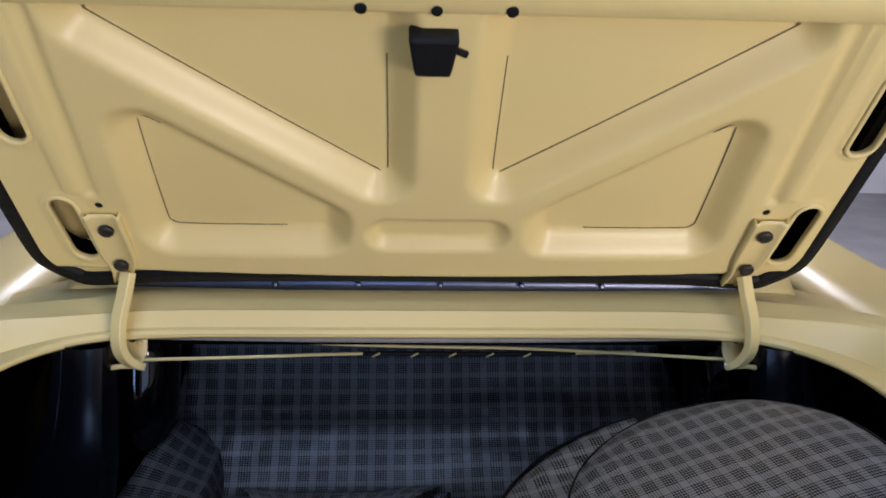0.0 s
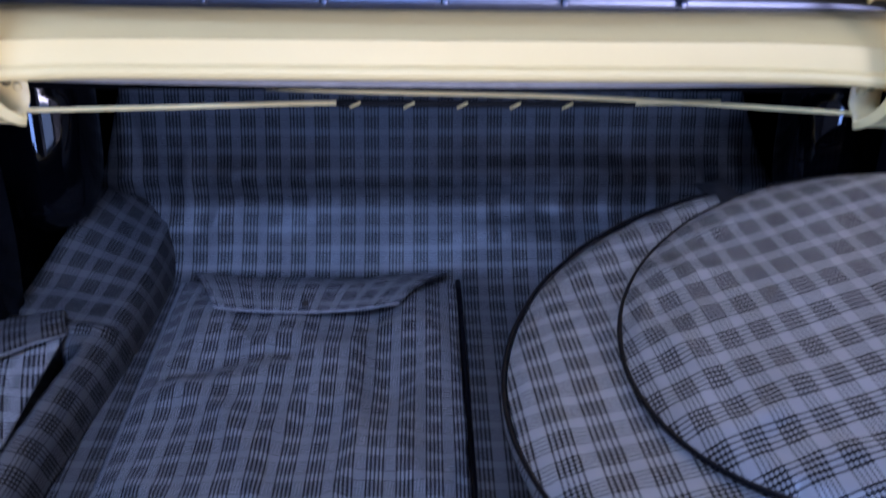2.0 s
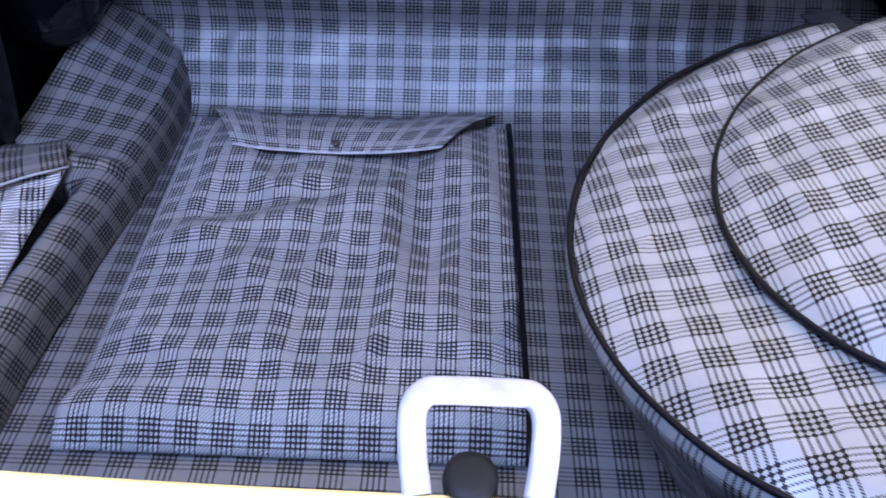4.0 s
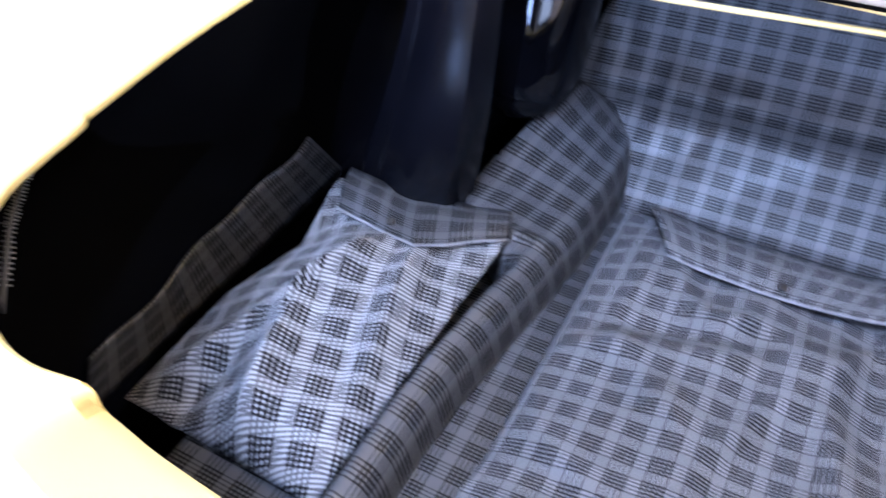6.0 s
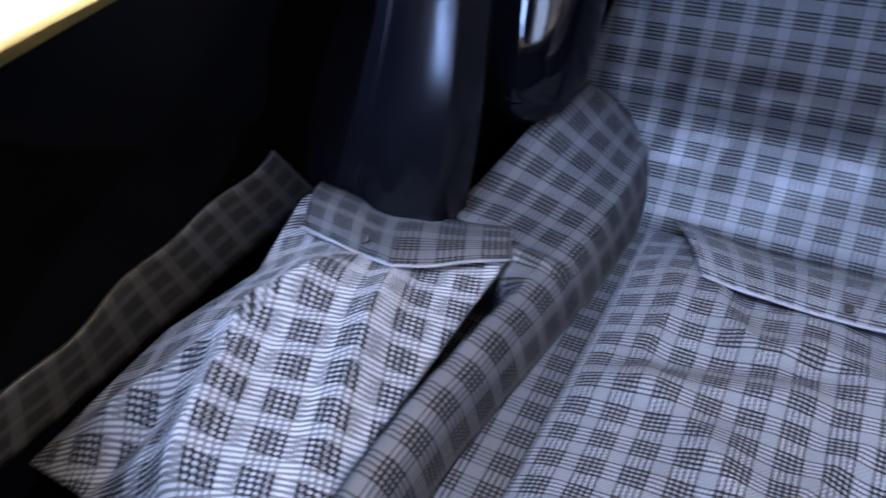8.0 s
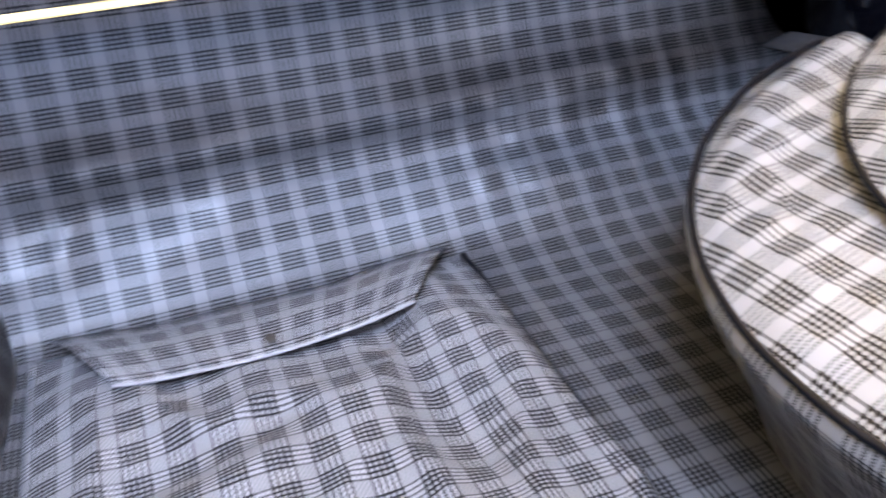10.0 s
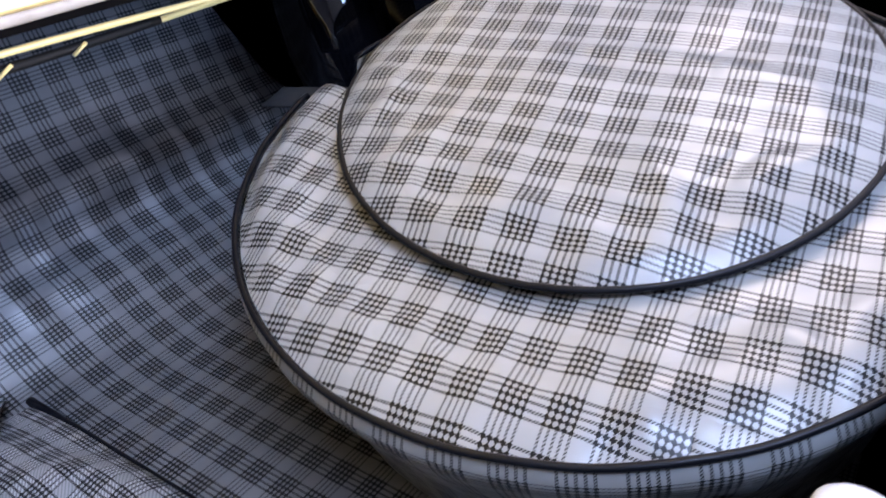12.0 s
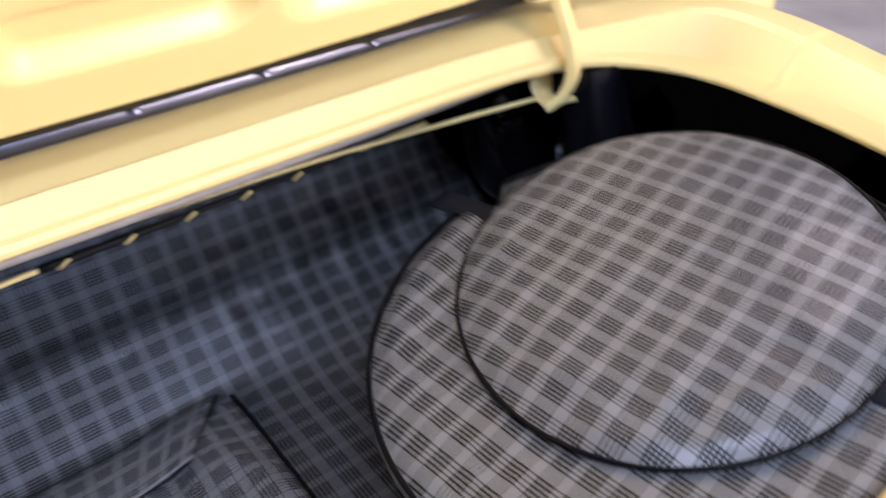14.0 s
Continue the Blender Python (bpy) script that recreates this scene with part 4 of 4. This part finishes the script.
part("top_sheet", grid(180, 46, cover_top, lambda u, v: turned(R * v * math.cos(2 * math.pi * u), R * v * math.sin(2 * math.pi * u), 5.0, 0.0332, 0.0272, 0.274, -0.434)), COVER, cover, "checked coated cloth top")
SKIRT = profile([(0.003, -0.003), (0.007, -0.010), (0.007, -0.018), (0.002, -0.036), (-0.008, -0.066), (-0.020, -0.105), (-0.030, -0.16)])


def cover_side(u, v):
    a = 2 * math.pi * u
    p = along(*SKIRT, v)[0]
    r = R + p.y + 0.003 * noise.noise(Vector((math.cos(a) * 5, math.sin(a) * 5, v * 3))) * ramp(v, 0.0, 0.3)
    return WHEEL @ Vector((r * math.cos(a), r * math.sin(a), p.z - strap_dent(a, 1.0) * (1 - v)))


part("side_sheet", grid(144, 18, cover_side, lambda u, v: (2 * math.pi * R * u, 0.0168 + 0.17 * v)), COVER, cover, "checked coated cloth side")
ring = [WHEEL @ Vector(((R + 0.003) * math.cos(2 * math.pi * k / 144), (R + 0.003) * math.sin(2 * math.pi * k / 144), 0.0006 * math.sin(k * 0.9) - strap_dent(2 * math.pi * k / 144, 1.0))) for k in range(144)]
part("edge_piping", sweep(ring, circle(0.0023, 8), True), PIPING, cover, "black piping")
DISC = Matrix.Translation((0.3378, 0.7996, 0.7385)) @ Vector((-0.3047, 0.0031, 1)).to_track_quat("Z", "Y").to_matrix().to_4x4()
turn_z = (DISC.to_3x3() @ Vector((1, 0, 0)))
DISC = DISC @ Matrix.Rotation(-math.atan2(turn_z.y, turn_z.x), 4, "Z")
RD = 0.197


def disc_top(u, v):
    a, r = 2 * math.pi * u, RD * v
    x, y = r * math.cos(a), r * math.sin(a)
    h = 0.014 * (1 - v ** 4) ** 0.8 + 0.003 * noise.noise(Vector((x * 16, y * 16, 7)))
    slack = ramp(v, 0.40, 0.75) * (1 - ramp(v, 0.90, 1.0)) * ramp(0.02 - x, 0.0, 0.08)
    h += 0.0035 * crest(noise.noise(Vector((x * 13, y * 15, 27))), 0.30) * slack + 0.0018 * crest(noise.noise(Vector((x * 34, y * 30, 5))), 0.35) * slack
    h += 0.0022 * crest(x - 0.024 + 1.2 * (y + 0.05) ** 2, 0.014) * ramp(0.06 - y, 0.0, 0.06) * ramp(y + 0.19, 0.0, 0.05)
    return DISC @ Vector((r * math.cos(a), r * math.sin(a), h))


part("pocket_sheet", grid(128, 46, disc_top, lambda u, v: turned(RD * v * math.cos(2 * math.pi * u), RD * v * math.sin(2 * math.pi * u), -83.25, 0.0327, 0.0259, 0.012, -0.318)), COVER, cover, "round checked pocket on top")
ring = [DISC @ Vector((RD * math.cos(2 * math.pi * k / 64), RD * math.sin(2 * math.pi * k / 64), -0.001)) for k in range(64)]
part("pocket_piping", sweep(ring, circle(0.0026, 8), True), PIPING, cover, "black piping")


def pocket_wall(u, v):
    a = 2 * math.pi * u
    return DISC @ Vector((RD * (1 - 0.05 * v) * math.cos(a), RD * (1 - 0.05 * v) * math.sin(a), -0.026 * v))


part("pocket_wall", grid(64, 2, pocket_wall, lambda u, v: (2 * math.pi * RD * u, 0.02 * v)), COVER, cover)


def strap(u, v):
    """Webbing over the cover, drawn down over the near edge and pulled level over the far one."""
    q = -0.30 + 0.64 * u
    over = max(0, -q - 0.235)
    level = 0.0055 + (0.015 if q > 0 else 0.003) * math.exp(-((abs(q) / R - 0.88) / 0.10) ** 2)
    if q > 0:
        level = level * (1 - ramp(q, 0.20, 0.26)) - 0.022 * ramp(q, 0.165, 0.26) - 0.12 * max(0, q - 0.26)
    return WHEEL @ Vector((0.042 - 0.08 * q - 0.0165 + 0.033 * v, q + over * 0.35, level - 1.6 * max(0, over - 0.012)))


band = part("strap", grid(44, 2, strap), STRAP, cover, "black webbing strap")
solid(band, 0.002, 1)

# ---------------------------------------------------------------- bags
bag = thing("tool_bag", "flat checked cloth bag with snapped flap on the lining", "bag")


def bag_top(u, v):
    x, y = -0.347 + 0.367 * u, 0.70 + 0.445 * v
    x += 0.010 * (1 - v) * (u - 0.5)
    puff = (1 - max(0, 1 - 2 * u) ** 4) * (1 - abs(2 * v - 1) ** 6) * (1 - 0.3 * max(0, 2 * u - 1) ** 8)
    h = 0.497 + 0.020 * puff + 0.009 * noise.noise(Vector((x * 11, y * 8, 2))) * puff
    drape = noise.noise(Vector((x * 6 + 0.4 * y, y * 9, 12)))
    h += puff * (0.012 * (0.5 - abs(drape)) + 0.008 * max(0.0, 1 - abs(noise.noise(Vector((x * 10, y * 5, 15)))) * 7)) * ramp(v, 0.02, 0.2)
    h += 0.015 * math.exp(-((v - 0.07) / 0.055) ** 2) * (0.7 + 0.3 * math.cos(7 * u)) * (1 - max(0, 1 - 2.4 * v / 0.1) ** 2 if v < 0.042 else 1)
    h -= 0.010 * crest(u - 0.70 - 0.16 * (0.95 - v), 0.085) * ramp(v, 0.25, 0.5) * ramp(1 - v, 0.02, 0.12)
    h += 0.008 * crest(v - 0.52 - 0.22 * (u - 0.2), 0.06) * ramp(0.62 - u, 0.0, 0.2) * ramp(u, 0.0, 0.15)
    h -= 0.006 * crest(v - 0.60 - 0.22 * (u - 0.2), 0.05) * ramp(0.62 - u, 0.0, 0.2) * ramp(u, 0.0, 0.15)
    h += 0.004 * puff * math.sin(34 * (x + 0.25 * y) + 6 * noise.noise(Vector((x * 5, y * 4, 9)))) * ramp(y, 0.72, 1.05)
    return (x, y, h)


def bag_cloth(u, v):
    x, y, _ = bag_top(u, v)
    return (((x + 0.201) / 0.0292 + 0.8075) * PITCH_X, ((y - 0.975) / 0.0262 + 0.3075) * PITCH_Y)


body = part("body", grid(72, 90, bag_top, bag_cloth), BAGCLOTH, bag, "grey checked twill body")
solid(body, 0.004)


def edge_line(k):
    p = Vector(bag_top(1, k / 20))
    return Vector((p.x + 0.0035, p.y, 0.4985))


# Black tube laid on the floor for the shadow beside the bag's edge.
part("edge_shadow", sweep([edge_line(k) for k in range(21)], circle(0.0042, 8)), PIPING, bag, "black line standing in for the bag's edge shadow")



def bag_flap(u, v):
    back = Vector((-0.327, 1.144, 0.512)).lerp(Vector((0.008, 1.147, 0.512)), u)
    back.y -= 0.012 * math.sin(math.pi * u) ** 2
    front = Vector((-0.282, 1.060, 0.527)).lerp(Vector((-0.053, 1.064, 0.527)), u)
    front.y -= 0.014 * math.sin(math.pi * u)
    p = back.lerp(front, v)
    p.z += 0.009 * math.sin(math.pi * v) + 0.004 * noise.noise(Vector((p.x * 14, p.y * 14, 6)))
    return p


flap = part("flap", grid(32, 10, bag_flap, lambda u, v: (0.34 * u + 0.01, 0.09 * v)), BAGCLOTH, bag, "folded checked flap")
solid(flap, 0.002, 1)
part("flap_edge", sweep([Vector(bag_flap(k / 32, 1)) + Vector((0, -0.0006, -0.0005)) for k in range(33)], rect(0.0011, 0.0012, 0.0004), side=(0, 0, 1)), RAWEDGE, bag, "pale folded flap edge")
part("snap", disc(Vector(bag_flap(0.49, 0.86)) + Vector((0, 0, 0.002)), (0, -0.3, 1), 0.0045, 0.002, 12), DARK_STEEL, bag, "small dark snap")

pouch = thing("side_pouch", "puffed checked cloth pouch with a pointed flap, in the side well", "pouch")


def pouch_top(u, v):
    a = Vector((-0.665, 0.675, 0.506)).lerp(Vector((-0.447, 0.665, 0.512)), u)
    b = Vector((-0.615, 0.965, 0.575)).lerp(Vector((-0.426, 0.99, 0.552)), u)
    p = a.lerp(b, v)
    p.x += 0.024 * (1 - u) ** 2 * crest(v - 0.70, 0.26)
    edge = (1 - abs(2 * u - 1) ** 5) * (1 - abs(2 * v - 1) ** 7)
    spine = 0.62 - 0.34 * v if v < 0.45 else 0.467 + 0.16 * (v - 0.45)
    h = 0.046 * max(0.0, 1 - abs(u - spine) / (0.62 if u < spine else 0.75))
    h += 0.016 * crest(v - 0.45 * (u / 0.467), 0.16) * (1 if u < 0.467 else 0)
    h += 0.016 * crest(u - 0.86 + 0.45 * (v - 0.4), 0.10) * ramp(v, 0.15, 0.4) * ramp(0.95 - v, 0, 0.2)
    h += 0.013 * crest(u - spine, 0.10) * (1 - ramp(v, 0.58, 0.74))
    h -= 0.024 * crest(u - 0.36 + 0.30 * (0.3 - v), 0.13) * ramp(0.4 - v, 0.0, 0.25)
    h *= 0.25 + 0.75 * ramp(1 - v, 0.08, 0.38)
    p.z += h * edge + 0.006 * noise.noise(Vector((p.x * 18, p.y * 14, 4))) * edge
    return p


solid(part("body", grid(60, 72, pouch_top, lambda u, v: (0.195 * u + 0.115 * v, -0.078 * u + 0.288 * v)), POUCHCLOTH, pouch, "grey checked twill body"), 0.005)


def pouch_flap(u, v):
    corner, middle, end = Vector((-0.608, 0.978, 0.584)), Vector((-0.536, 0.986, 0.566)), Vector((-0.436, 1.012, 0.560))
    back = corner.lerp(middle, u / 0.5) if u < 0.5 else middle.lerp(end, (u - 0.5) / 0.5)
    left, tip, right = Vector((-0.589, 0.921, 0.576)), Vector((-0.490, 0.904, 0.578)), Vector((-0.424, 0.982, 0.553))
    front = left.lerp(tip, u / 0.55) if u < 0.55 else tip.lerp(right, (u - 0.55) / 0.45)
    p = back.lerp(front, v)
    p.z += 0.006 * math.sin(math.pi * v) + 0.003 * noise.noise(Vector((p.x * 25, p.y * 25, 2)))
    return p


solid(part("flap", grid(40, 10, pouch_flap, lambda u, v: (0.19 * u, 0.09 * v)), LINER, pouch, "pointed checked flap"), 0.002, 1)
part("flap_edge", sweep([Vector(pouch_flap(k / 40, 1)) + Vector((0, -0.0006, -0.0005)) for k in range(41)], rect(0.0011, 0.0012, 0.0004), side=(0, 0, 1)), RAWEDGE, pouch, "pale folded flap edge")
part("snap", disc(Vector(pouch_flap(0.38, 0.82)) + Vector((0, 0, 0.002)), (0, -0.5, 1), 0.0045, 0.002, 12), DARK_STEEL, pouch, "small dark snap")
